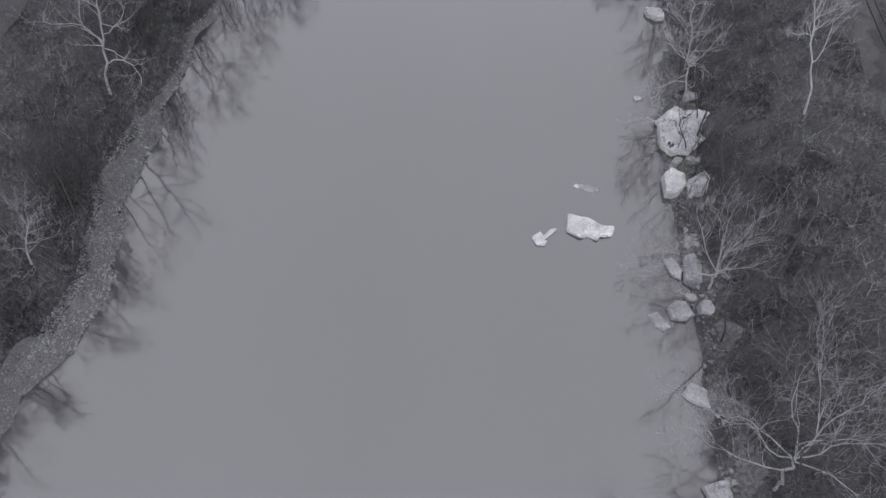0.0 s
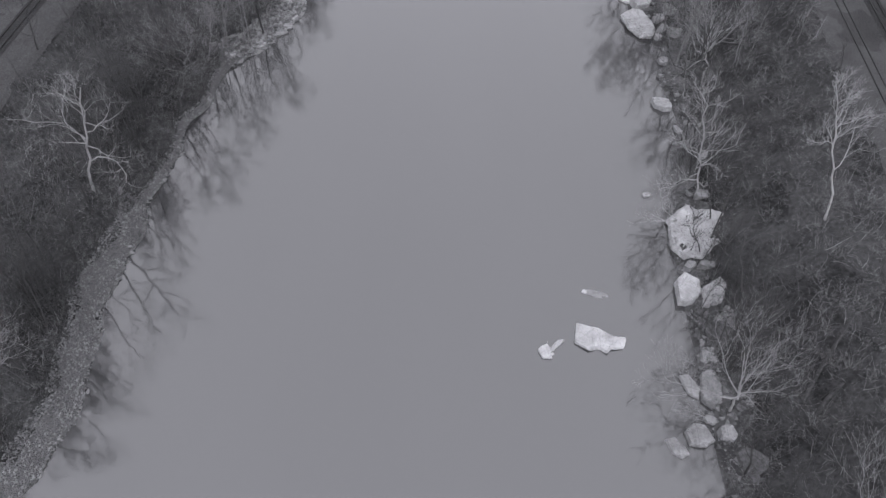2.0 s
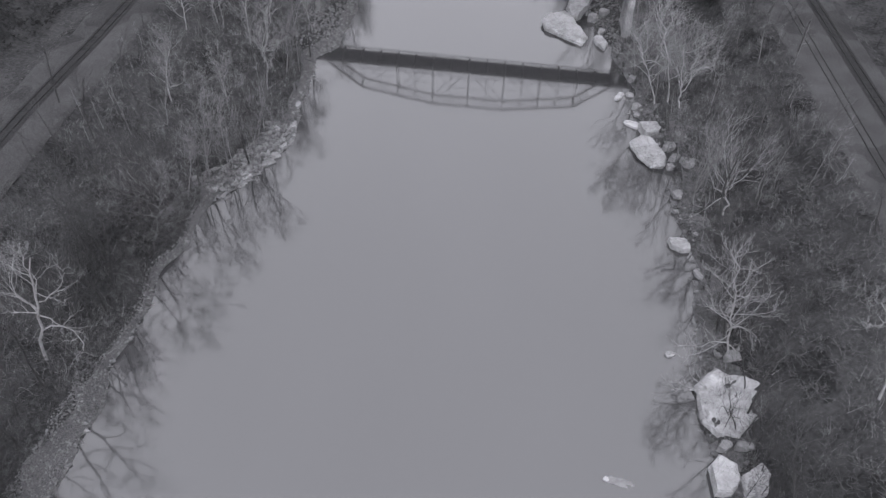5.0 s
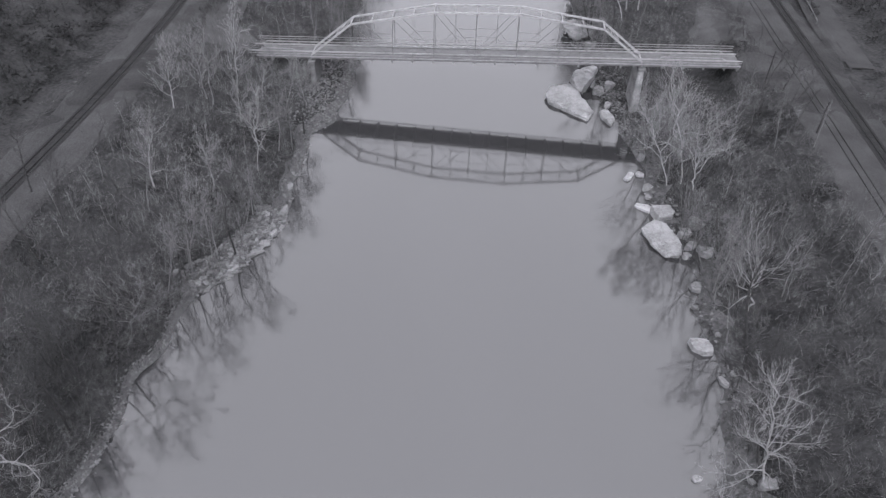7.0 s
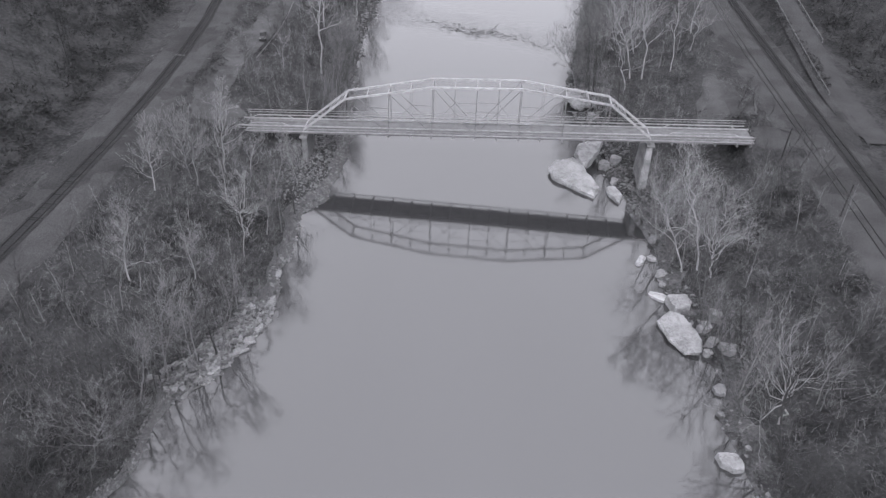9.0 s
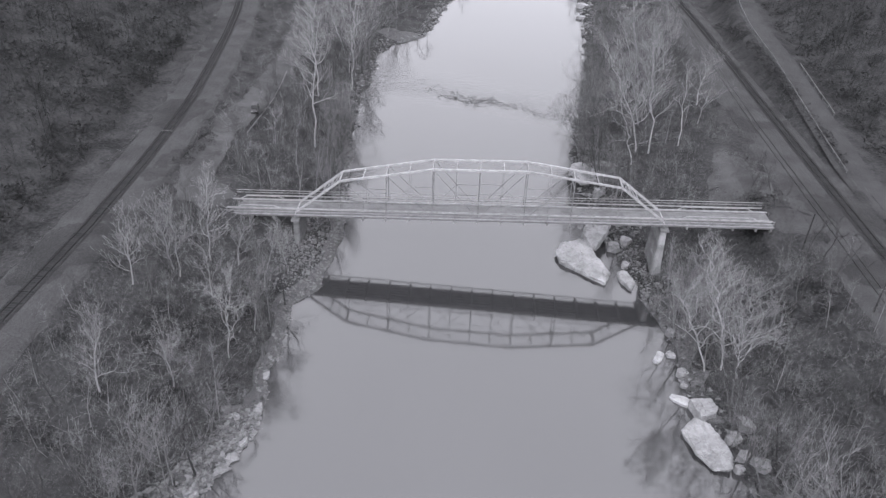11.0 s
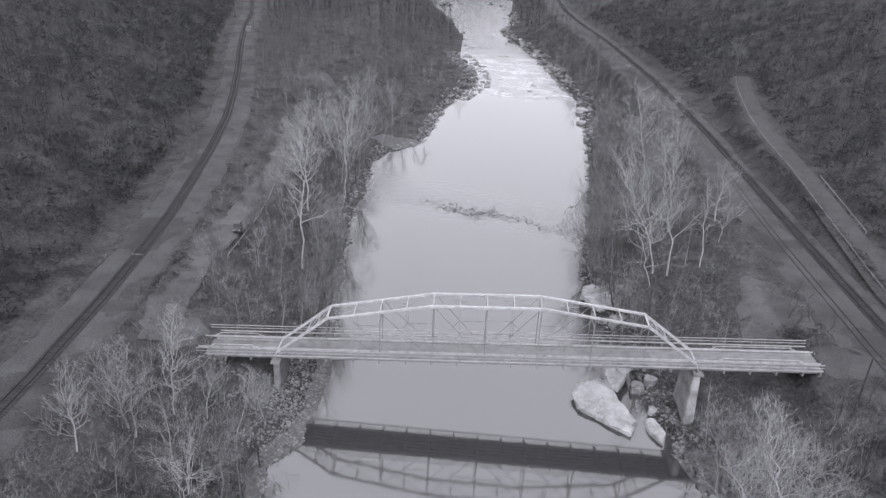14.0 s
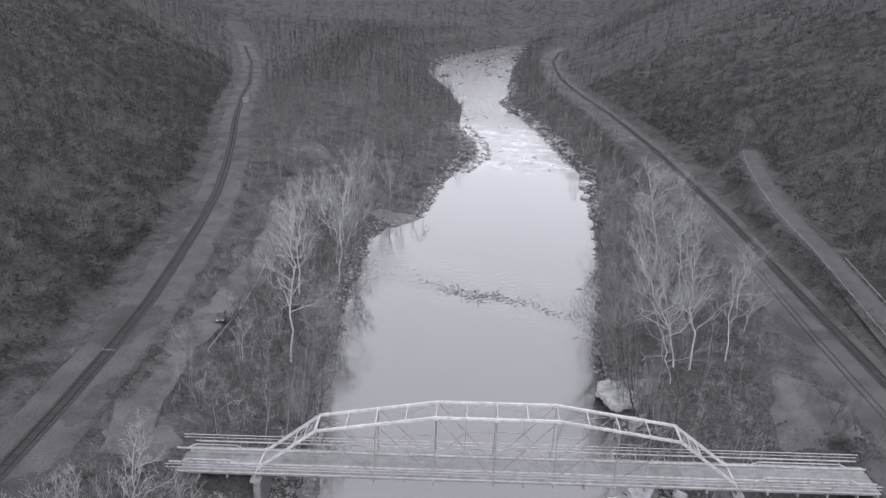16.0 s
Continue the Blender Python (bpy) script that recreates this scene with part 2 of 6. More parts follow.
def height(x, y):
    """The ground's height at x, y (numbers or arrays)."""
    x, y = np.asarray(x, float), np.asarray(y, float)
    xl = curve_at(SHORE_L, y) + 0.9 * ripple(x * 0, y, 5.0)
    xr = curve_at(SHORE_R, y) + 0.9 * ripple(x * 0 + 9, y, 5.5)
    tl, tr = curve_at(TRACK_L, y), curve_at(TRACK_R, y)
    dl, dr = xl - x, x - xr
    left = np.interp(dl, (-6, 0, 1, 5, 12, 18, 24, 30), (-2.2, -0.25, 0.6, 2.4, 5.2, 8, 11.3, 12.4))
    right = np.interp(dr, (-6, 0, 1, 4, 10, 15, 20, 28, 33), (-2.2, -0.25, 0.7, 1.5, 3.5, 5, 7, 10.4, 12.2))
    # downstream the banks are steeper and reach the terraces sooner
    steep = 1 - smooth(100, 145, y)
    left = left + steep * (np.interp(dl, (-6, 0, 1, 4, 8, 14, 24, 30), (-2.2, -0.25, 0.8, 4.4, 8.0, 11.0, 12.2, 12.6)) - left)
    right = right + steep * (np.interp(dr, (-6, 0, 1, 4, 10, 16, 24, 33), (-2.2, -0.25, 0.9, 2.2, 6.2, 10.6, 12.0, 12.3)) - right)
    low = smooth(333, 352, y) * (1 - smooth(640, 760, y))
    left = left * (1 - low * 0.72 * (1 - smooth(30, 60, dl)) * (dl > 0))
    bumps = 0.45 * ripple(x, y, 6.0) + 0.25 * ripple(x + 40, y, 2.3)
    left = left + bumps * smooth(1, 6, dl)
    right = right + bumps * smooth(1, 6, dr)
    # the left railway on its low bank, and the hillside behind it
    e = tl - x
    left = left + (14.0 - left) * (1 - smooth(6.5, 11, np.abs(e)))
    hill = np.interp(e, (8, 14, 40, 120, 300, 900), (14, 14.6, 27, 72, 150, 260)) + 2.2 * ripple(x, y, 23) + 1.2 * ripple(x, y, 9)
    left = np.where(e > 9, np.maximum(left * 0 + 13.6, 13.8 + (hill - 13.8) * smooth(9, 16, e)), left)
    # the right railway, the ditch, the climbing road and its hillside
    e = x - tr
    right = right + (12.5 - right) * (1 - smooth(9, 15, np.abs(e + 3.5)))
    hill = np.interp(e, (5, 8, 14, 26, 60, 150, 400, 1000), (12.2, 11.2, 13.4, 19, 38, 85, 170, 260)) + 2.0 * ripple(x, y, 21) * smooth(10, 30, e) + ripple(x, y, 8) * smooth(6, 20, e)
    right = np.where(e > 5, right + (hill - right) * smooth(5, 9, e), right)
    rx, rz = np.interp(y, [p[0] for p in ROAD_R], [p[1] for p in ROAD_R]), np.interp(y, [p[0] for p in ROAD_R], [p[2] for p in ROAD_R])
    near = (1 - smooth(4.5, 11, np.abs(x - rx))) * smooth(3.0, 7.0, x - tr) * smooth(185, 205, y) * (1 - smooth(408, 430, y))
    right = right + (rz - 0.05 - right) * near
    # earth ramps up to both ends of the bridge
    ramp = (1 - smooth(4, 9, np.abs(y - 198.4)))
    left = left + (9.75 + 0.16 * np.clip(-50 - x, 0, 16) - left) * ramp * smooth(46, 50, -x) * (1 - smooth(62, 67, -x))
    right = right + (13.35 - 0.07 * np.clip(x - 60, 0, 12) - right) * ramp * smooth(55, 59, x) * (1 - smooth(70, 75, x))
    h = np.where(x < (xl + xr) / 2, left, right)
    # the valley bends away behind the far hill
    h = h + smooth(1000, 1500, y) * 120 + smooth(1010, 1060, y) * 6
    return h


def ground_z(x, y):
    return float(height(x, y))

# ---- mesh helpers ----
class Shape:
    """Collects corners and faces of one mesh."""

    def __init__(self):
        self.v, self.f = [], []

    def beam(self, a, b, w, h, up=(0, 0, 1)):
        """A square bar from a to b, w wide and h high."""
        a, b = Vector(a), Vector(b)
        d = (b - a).normalized()
        side = d.cross(Vector(up))
        side = side.normalized() if side.length > 1e-4 else Vector((1, 0, 0))
        top = side.cross(d).normalized()
        n = len(self.v)
        for p in (a, b):
            for s, t in ((-1, -1), (1, -1), (1, 1), (-1, 1)):
                self.v.append(tuple(p + side * (s * w / 2) + top * (t * h / 2)))
        self.f += [(n, n + 3, n + 2, n + 1), (n + 4, n + 5, n + 6, n + 7)] + [(n + i, n + (i + 1) % 4, n + 4 + (i + 1) % 4, n + 4 + i) for i in range(4)]

    def box(self, x0, x1, y0, y1, z0, z1):
        self.beam((x0, (y0 + y1) / 2, (z0 + z1) / 2), (x1, (y0 + y1) / 2, (z0 + z1) / 2), y1 - y0, z1 - z0)

    def tube(self, points, radii, sides=6, closed=False):
        n0, last = len(self.v), len(points) - 1
        for i, (p, r) in enumerate(zip(points, radii)):
            d = (Vector(points[min(i + 1, last)]) - Vector(points[max(i - 1, 0)])).normalized()
            u = d.cross(Vector((0.31, 0.95, 0.1)))
            u = u.normalized() if u.length > 1e-3 else Vector((1, 0, 0))
            w = d.cross(u)
            for k in range(sides):
                a = 2 * math.pi * k / sides
                self.v.append(tuple(Vector(p) + (u * math.cos(a) + w * math.sin(a)) * r))
        for i in range(last):
            for k in range(sides):
                a, b = n0 + i * sides + k, n0 + i * sides + (k + 1) % sides
                self.f.append((a, b, b + sides, a + sides))
        if closed:
            self.f += [tuple(range(n0 + sides - 1, n0 - 1, -1)), tuple(range(n0 + last * sides, n0 + (last + 1) * sides))]

    def add(self, verts, faces):
        n = len(self.v)
        self.v += [tuple(p) for p in verts]
        self.f += [tuple(i + n for i in f) for f in faces]

    def mesh(self, name, mat, soft=False):
        me = bpy.data.meshes.new(name)
        me.from_pydata(self.v, [], self.f)
        me.materials.append(mat)
        if soft:
            me.polygons.foreach_set("use_smooth", [True] * len(me.polygons))
        me.update()
        return me


def part(name, shape, mat, parent, label="", soft=False):
    ob = new(name, shape.mesh(name, mat, soft))
    ob.parent = parent
    return tagged(ob, label) if label else ob


def thing(name, label, category, place=None, group="", kind=""):
    ob = new(name)
    ob.empty_display_size = 0.5
    if place is not None:
        ob.matrix_basis = place
    return tagged(ob, label, category, group, kind)


def solid(name, shape, mat, label, category, place=None, group="", kind="", soft=False):
    ob = new(name, shape.mesh(name, mat, soft))
    if place is not None:
        ob.matrix_basis = place
    return tagged(ob, label, category, group, kind)


def sheet(name, verts, faces, mat, soft=True):
    """A mesh from arrays of corners (n, 3) and triangles or quads (m, k)."""
    me = bpy.data.meshes.new(name)
    verts, faces = np.asarray(verts, np.float32), np.asarray(faces, np.int32)
    k = faces.shape[1]
    me.vertices.add(len(verts))
    me.vertices.foreach_set("co", verts.ravel())
    me.loops.add(faces.size)
    me.loops.foreach_set("vertex_index", faces.ravel())
    me.polygons.add(len(faces))
    me.polygons.foreach_set("loop_start", np.arange(0, faces.size, k, dtype=np.int32))
    me.polygons.foreach_set("use_smooth", np.full(len(faces), soft))
    me.materials.append(mat)
    me.update(calc_edges=True)
    me.validate()
    return new(name, me)


def steps(*spans):
    """Grid lines: (start, end, step) after one another."""
    vals = []
    for a, b, s in spans:
        vals += list(np.arange(a, b, s))
    return np.array(vals + [spans[-1][1]])


# ---- ground and river ----
gx = steps((-1600, -600, 60), (-600, -240, 18), (-240, -96, 5), (-96, -56, 2.0), (-56, -22, 1.0), (-22, 18, 4), (18, 62, 1.0), (62, 120, 2.0), (120, 240, 5), (240, 600, 18), (600, 1600, 60))
gy = steps((-420, -40, 12), (-40, 20, 3), (20, 300, 1.4), (300, 520, 3), (520, 1060, 6), (1060, 2600, 40))
GX, GY = np.meshgrid(gx, gy)
GZ = height(GX, GY)
n = len(gx)
quads = [(j * n + i, j * n + i + 1, (j + 1) * n + i + 1, (j + 1) * n + i) for j in range(len(gy) - 1) for i in range(n - 1)]
ground = sheet("ground", np.stack([GX.ravel(), GY.ravel(), GZ.ravel()], 1), quads, M_GROUND)
tagged(ground, "wooded valley floor and hillsides under dead leaves", "ground", kind="structure")

wx, wy = steps((-70, 70, 10)), steps((-420, 1024, 12))
WX, WY = np.meshgrid(wx, wy)
n = len(wx)
quads = [(j * n + i, j * n + i + 1, (j + 1) * n + i + 1, (j + 1) * n + i) for j in range(len(wy) - 1) for i in range(n - 1)]
water = sheet("water", np.stack([WX.ravel(), WY.ravel(), WX.ravel() * 0], 1), quads, M_WATER)
tagged(water, "calm silty river reflecting a bright overcast sky", "river", kind="structure")


def ribbon(name, centre, offsets, mat, label, category, lift=0.05, kind="structure", y0=None, y1=None, step=3.0, level=None, ragged=0.0, width=None):
    """A strip along a curve x(y): offsets is a list of (sideways, up) that gives its cross-section; it follows the ground or a level."""
    ys = np.arange(y0, y1 + 0.1, step)
    xs = centre(ys)
    dx = np.gradient(xs, ys)
    nx, ny = 1 / np.sqrt(1 + dx * dx), -dx / np.sqrt(1 + dx * dx)
    rows = []
    for o, up in offsets:
        o = o * (1 + ragged * (0.6 * ripple(0 * ys + 3, ys, 9.0) + 0.6 * ripple(0 * ys, ys, 3.1))) if ragged else o
        o = o * width(ys) if width else o
        px, py = xs + nx * o, ys + ny * o
        z = (height(px, py) if level is None else level(ys)) + lift + up
        rows.append(np.stack([px, py, z], 1))
    v, k = np.concatenate(rows), len(ys)
    f = [(a * k + j, (a + 1) * k + j, (a + 1) * k + j + 1, a * k + j + 1) for a in range(len(offsets) - 1) for j in range(k - 1)]
    return tagged(sheet(name, v, f, mat, False), label, category, kind=kind)

# ---- the truss bridge ----
Y_NEAR, Y_FAR, PANEL = 196.3, 200.66, 75 / 16


def deck_z(x):
    return 11.69 + 0.037 * x


def node(i):
    return -37.5 + PANEL * i


def chord_z(i):
    up = float(np.interp(i, (0, 2, 6, 10, 14, 16), (0, 7.4, 10.5, 10.5, 7.4, 0)))
    return deck_z(node(i)) + up


bridge = thing("truss_bridge", "silver steel truss bridge with a humped top chord over the river", "bridge", pose(0, Y_NEAR, 0))


def bar(name, a, b, w, h, mat=None, label="", up=(0, 0, 1)):
    s = Shape()
    s.beam((a[0], a[1] - Y_NEAR, a[2]), (b[0], b[1] - Y_NEAR, b[2]), w, h, up)
    return part(name, s, mat or M_STEEL, bridge, label)


TOPS = (2, 4, 6, 8, 10, 12, 14)
for y in (Y_NEAR, Y_FAR):
    bar("end_post", (node(0), y, deck_z(node(0))), (node(2), y, chord_z(2)), 0.36, 0.4)
    bar("end_post", (node(16), y, deck_z(node(16))), (node(14), y, chord_z(14)), 0.36, 0.4)
    for a, b in ((2, 6), (6, 10), (10, 14)):
        bar("top_chord", (node(a), y, chord_z(a)), (node(b), y, chord_z(b)), 0.38, 0.36)
    for a in range(0, 16, 2):
        bar("bottom_chord", (node(a), y, deck_z(node(a)) - 0.5), (node(a + 2), y, deck_z(node(a + 2)) - 0.5), 0.25, 0.3, M_OLDSTEEL)
    for i in TOPS:
        w = 0.16 if 2 < i < 14 else 0.1
        bar("vertical_post", (node(i), y, deck_z(node(i)) - 0.4), (node(i), y, chord_z(i)), w, w, M_OLDSTEEL)
    for a, b in ((2, 4), (4, 6), (6, 8), (14, 12), (12, 10), (10, 8)):
        top, foot = Vector((node(a), y, chord_z(a))), Vector((node(b), y, deck_z(node(b)) - 0.4))
        bar("diagonal", top, foot, 0.07, 0.11, M_OLDSTEEL)
        mid = (top + foot) / 2
        m = (a + b) // 2
        bar("hanger", (mid.x, y, deck_z(mid.x) - 0.4), (mid.x, y, chord_z(m)), 0.06, 0.06, M_OLDSTEEL)
        bar("sub_strut", mid, (node(b), y, mid.z), 0.08, 0.08, M_OLDSTEEL)
        bar("sub_diagonal", mid, (node(a), y, deck_z(node(a)) - 0.4), 0.05, 0.07, M_OLDSTEEL)
    for i in (6, 8, 10):
        bar("gusset_plate", (node(i) - 0.4, y, chord_z(i) - 0.2), (node(i) + 0.4, y, chord_z(i) - 0.2), 0.42, 0.3)
for i in range(2, 15):
    bar("top_strut", (node(i), Y_NEAR, chord_z(i) - 0.05), (node(i), Y_FAR, chord_z(i) - 0.05), 0.16 if i % 2 else 0.24, 0.16, up=(1, 0, 0.01))
for i in (2, 4, 6, 8, 10, 12):
    bar("top_lateral", (node(i), Y_NEAR, chord_z(i) - 0.1), (node(i + 2), Y_FAR, chord_z(i + 2) - 0.1), 0.06, 0.06, M_OLDSTEEL)
    bar("top_lateral", (node(i), Y_FAR, chord_z(i) - 0.16), (node(i + 2), Y_NEAR, chord_z(i + 2) - 0.16), 0.06, 0.06, M_OLDSTEEL)
for i in (4, 8, 12):
    bar("sway_brace", (node(i), Y_NEAR, chord_z(i) - 2.2), (node(i), Y_FAR, chord_z(i) - 2.2), 0.12, 0.14, M_OLDSTEEL)
    bar("sway_brace", (node(i), Y_NEAR, chord_z(i) - 2.1), (node(i), Y_FAR, chord_z(i) - 0.2), 0.07, 0.07, M_OLDSTEEL)
    bar("sway_brace", (node(i), Y_FAR, chord_z(i) - 2.1), (node(i), Y_NEAR, chord_z(i) - 0.2), 0.07, 0.07, M_OLDSTEEL)
for foot, head in ((0, 2), (16, 14)):
    fa, he = Vector((node(foot), 0, deck_z(node(foot)))), Vector((node(head), 0, chord_z(head)))
    for k in (0.62, 0.8, 0.98):
        p = fa.lerp(he, k)
        bar("portal_strut", (p.x, Y_NEAR, p.z), (p.x, Y_FAR, p.z), 0.16, 0.16)
    for a, b in ((0.62, 0.8), (0.8, 0.98)):
        p, q = fa.lerp(he, a), fa.lerp(he, b)
        bar("portal_brace", (p.x, Y_NEAR, p.z), (q.x, Y_FAR, q.z), 0.08, 0.08)
        bar("portal_brace", (p.x, Y_FAR, p.z + 0.02), (q.x, Y_NEAR, q.z + 0.02), 0.08, 0.08)
# floor: beams, stringers, boards laid lengthwise, kerbs
X0, X1 = -52.0, 59.0
for i in range(17):
    bar("floor_beam", (node(i), 194.9, deck_z(node(i)) - 0.62), (node(i), 201.9, deck_z(node(i)) - 0.62), 0.3, 0.6, M_UNDER)
for x in (-51, -46.5, -42, 42, 46.5, 51, 55.5, 58.5):
    bar("floor_beam", (x, 194.9, deck_z(x) - 0.62), (x, 201.9, deck_z(x) - 0.62), 0.3, 0.6, M_UNDER)
for k in range(7):
    y = 195.5 + k * 0.95
    bar("stringer", (X0, y, deck_z(X0) - 0.42), (X1, y, deck_z(X1) - 0.42), 0.16, 0.42, M_UNDER)
bar("deck_slab", (X0, 198.4, deck_z(X0) - 0.17), (X1, 198.4, deck_z(X1) - 0.17), 6.5, 0.12, M_UNDER, "dark underside of the bridge deck")
for k in range(9):
    for a, b in ((X0, -37.6), (-37.45, 0), (0.05, 37.45), (37.6, X1)):
        y = 196.95 + k * 0.365
        bar("deck_board", (a, y, deck_z(a) - 0.07 + 0.006 * (k % 2)), (b, y, deck_z(b) - 0.07 + 0.006 * (k % 2)), 0.355, 0.08, M_DECK)
for k in range(3):
    bar("walkway_board", (X0, 195.4 + k * 0.3, deck_z(X0) - 0.06), (X1, 195.4 + k * 0.3, deck_z(X1) - 0.06), 0.29, 0.08, M_OLDSTEEL)
    bar("edge_board", (X0, 200.95 + k * 0.28, deck_z(X0) - 0.06), (X1, 200.95 + k * 0.28, deck_z(X1) - 0.06), 0.27, 0.08, M_OLDSTEEL)
for y in (196.68, 200.28):
    bar("kerb_rail", (X0, y, deck_z(X0) + 0.55), (X1, y, deck_z(X1) + 0.55), 0.1, 0.3, M_STEEL, "pale guard rail along the roadway")
    for k in range(48):
        x = X0 + 1 + k * 2.35
        bar("kerb_post", (x, y, deck_z(x) - 0.05), (x, y, deck_z(x) + 0.45), 0.09, 0.09, M_OLDSTEEL)
for x in (-37.52, 37.52):
    bar("expansion_joint", (x, 195.2, deck_z(x) + 0.03), (x, 201.6, deck_z(x) + 0.03), 0.22, 0.05, M_WHITE, "pale joint plate across the deck")
# near footway railing, and the far railing carried on brackets clear of the deck
for y, zo in ((195.28, 0.0), (203.3, -0.1)):
    for dz, h in ((1.18, 0.09), (0.62, 0.06)):
        bar("hand_rail", (X0, y, deck_z(X0) + dz + zo), (X1, y, deck_z(X1) + dz + zo), 0.08, h, M_STEEL)
    bar("outer_stringer", (X0, y, deck_z(X0) - 0.1 + zo), (X1, y, deck_z(X1) - 0.1 + zo), 0.12, 0.22, M_STEEL)
    for k in range(49):
        x = node(0) + PANEL / 2 * (k - 6)
        if X0 < x < X1:
            bar("rail_post", (x, y, deck_z(x) - 0.2 + zo), (x, y, deck_z(x) + 1.2 + zo), 0.07, 0.07, M_OLDSTEEL)
            if y > 200 and k % 2 == 0:
                bar("bracket", (x, 201.5, deck_z(x) - 0.35), (x, 203.3, deck_z(x) - 0.25), 0.12, 0.16, M_OLDSTEEL)
# raised guard rails with sloping ends on the approach spans
for y in (196.55, 200.4):
    for a, b in ((40.5, 56.5), (-50.5, -40.5)):
        for p, q in (((a, 0.4), (a + 1.6, 1.25)), ((a + 1.6, 1.25), (b - 1.6, 1.25)), ((b - 1.6, 1.25), (b, 0.4))):
            bar("approach_rail", (p[0], y, deck_z(p[0]) + p[1]), (q[0], y, deck_z(q[0]) + q[1]), 0.09, 0.14)
        for k in range(7):
            x = a + 1.6 + (b - a - 3.2) * k / 6
            bar("approach_post", (x, y, deck_z(x)), (x, y, deck_z(x) + 1.25), 0.09, 0.09, M_OLDSTEEL)


def pier(x, label, mat, batter, courses, half):
    """A wall pier with rounded noses, widening downwards, under a coping."""
    top, base = deck_z(x) - 1.35, min(ground_z(x, 196), ground_z(x, 201), ground_z(x, 193)) - 1.2
    t = thing("bridge_pier", label, "bridge pier", pose(x, 198.4, base), "bridge piers")
    rows = courses
    for r in range(rows):
        s, n = Shape(), 10
        za, zb = (top - base) * r / rows, (top - base) * (r + 1) / rows - 0.03
        for z in (za, zb):
            w = half + 0.6 * batter * (top - base - z)
            for end in (-1, 1):
                for k in range(n // 2 + 1):
                    a = -math.pi / 2 + math.pi * k / (n // 2)
                    s.v.append((w * math.sin(a) * end * -1, end * (3.2 + batter * (top - base - z) + 0.55 * math.cos(a) * w), z))
        m = len(s.v) // 2
        s.f = [(i, (i + 1) % m, m + (i + 1) % m, m + i) for i in range(m)] + [tuple(range(m - 1, -1, -1)), tuple(range(m, 2 * m))]
        part("course", s, mat, t)
    s = Shape()
    s.box(-half - 0.25, half + 0.25, -4.0, 4.0, top - base - 0.02, top - base + 0.45)
    part("coping", s, M_CONCRETE, t)
    return t


pier(-37.4, "pale concrete bridge pier on the riprap bank", M_CONCRETE, 0.02, 6, 0.6)
pier(37.6, "rough stone bridge pier on the wooded bank", M_ROCK, 0.06, 11, 0.62)
for x, s in ((-52.4, -1), (59.4, 1)):
    sh = Shape()
    b = ground_z(x, 198) - 3.5
    sh.box(min(x, x + s * 0.9), max(x, x + s * 0.9), 194.6, 202.4, b, deck_z(x) - 0.9)
    sh.box(min(x - s * 1.2, x), max(x - s * 1.2, x), 194.9, 202.1, b, deck_z(x) - 0.98)
    solid("bridge_abutment", sh, M_CONCRETE, "concrete abutment wall at the end of the bridge", "abutment", group="bridge abutments")

# ---- railways, roads and gravel ----
def left_x(y):
    return curve_at(TRACK_L, y)


def right_x(y):
    return curve_at(TRACK_R, y)


def siding_x(y):
    return curve_at(TRACK_R, y) - np.interp(y, (250, 300, 344, 364, 391, 440), (6.3, 5.4, 4.9, 4.4, 4.1, 3.4))


def left_level(y):
    return np.interp(y, (0, 1100), (14.0, 14.0)) + 0 * np.asarray(y)


def right_level(y):
    return 12.5 + 0 * np.asarray(y)


def road_x(y):
    return np.interp(y, [p[0] for p in ROAD_R], [p[1] for p in ROAD_R])


def road_level(y):
    return np.interp(y, [p[0] for p in ROAD_R], [p[2] for p in ROAD_R])


def dirt_x(y):
    return np.interp(y, (196, 208, 232, 250, 277, 300, 340), (-59, -61.5, -62.5, -60.8, -60.6, -61.5, -66))


def path_x(y):
    return np.interp(y, (352, 365, 384, 397, 408, 420, 435), (-56.5, -59.4, -60.9, -63.1, -70.9, -82.5, -97.8))


ribbon("gravel_shoulder", left_x, [(-6.4, -0.4), (-5.7, 0), (-3.4, 0.02), (3.4, 0.02), (6.6, 0), (7.3, -0.4)], M_GRAVEL, "pale gravel strip along the railway", "gravel", 0.14, y0=-60, y1=800, level=left_level, ragged=0.12)
ribbon("gravel_shoulder", right_x, [(-12.6, -0.5), (-11.4, 0), (-4, 0.02), (3, 0.02), (4.4, -0.05), (5.4, -0.6)], M_GRAVEL, "pale gravel strip beside two railway tracks", "gravel", 0.14, y0=-60, y1=900, level=right_level, ragged=0.06)
ribbon("dirt_road", dirt_x, [(-3.4, 0), (-1.5, 0.05), (0, 0.02), (1.5, 0.05), (3.2, 0)], M_DIRT, "pale dirt road between the railway and the trees", "dirt road", 0.3, y0=196, y1=322, step=1.5, ragged=0.3)
ribbon("dirt_path", path_x, [(-1.9, -0.1), (-1.0, 0.03), (1.0, 0.03), (1.9, -0.1)], M_GRAVEL, "pale gravel path looping through the bare woods", "path", 0.25, y0=353, y1=434, step=1.5)
ribbon("road", road_x, [(-2.9, 0), (0, 0.06), (2.9, 0)], M_ASPHALT, "grey asphalt road climbing the hillside", "road", 0.12, y0=200, y1=409, level=road_level)
ribbon("verge", road_x, [(-4.6, -0.5), (-3.7, 0.0), (-2.85, 0.03)], M_GRAVEL, "gravel verge of the climbing road", "verge", 0.08, y0=203, y1=408, level=road_level)


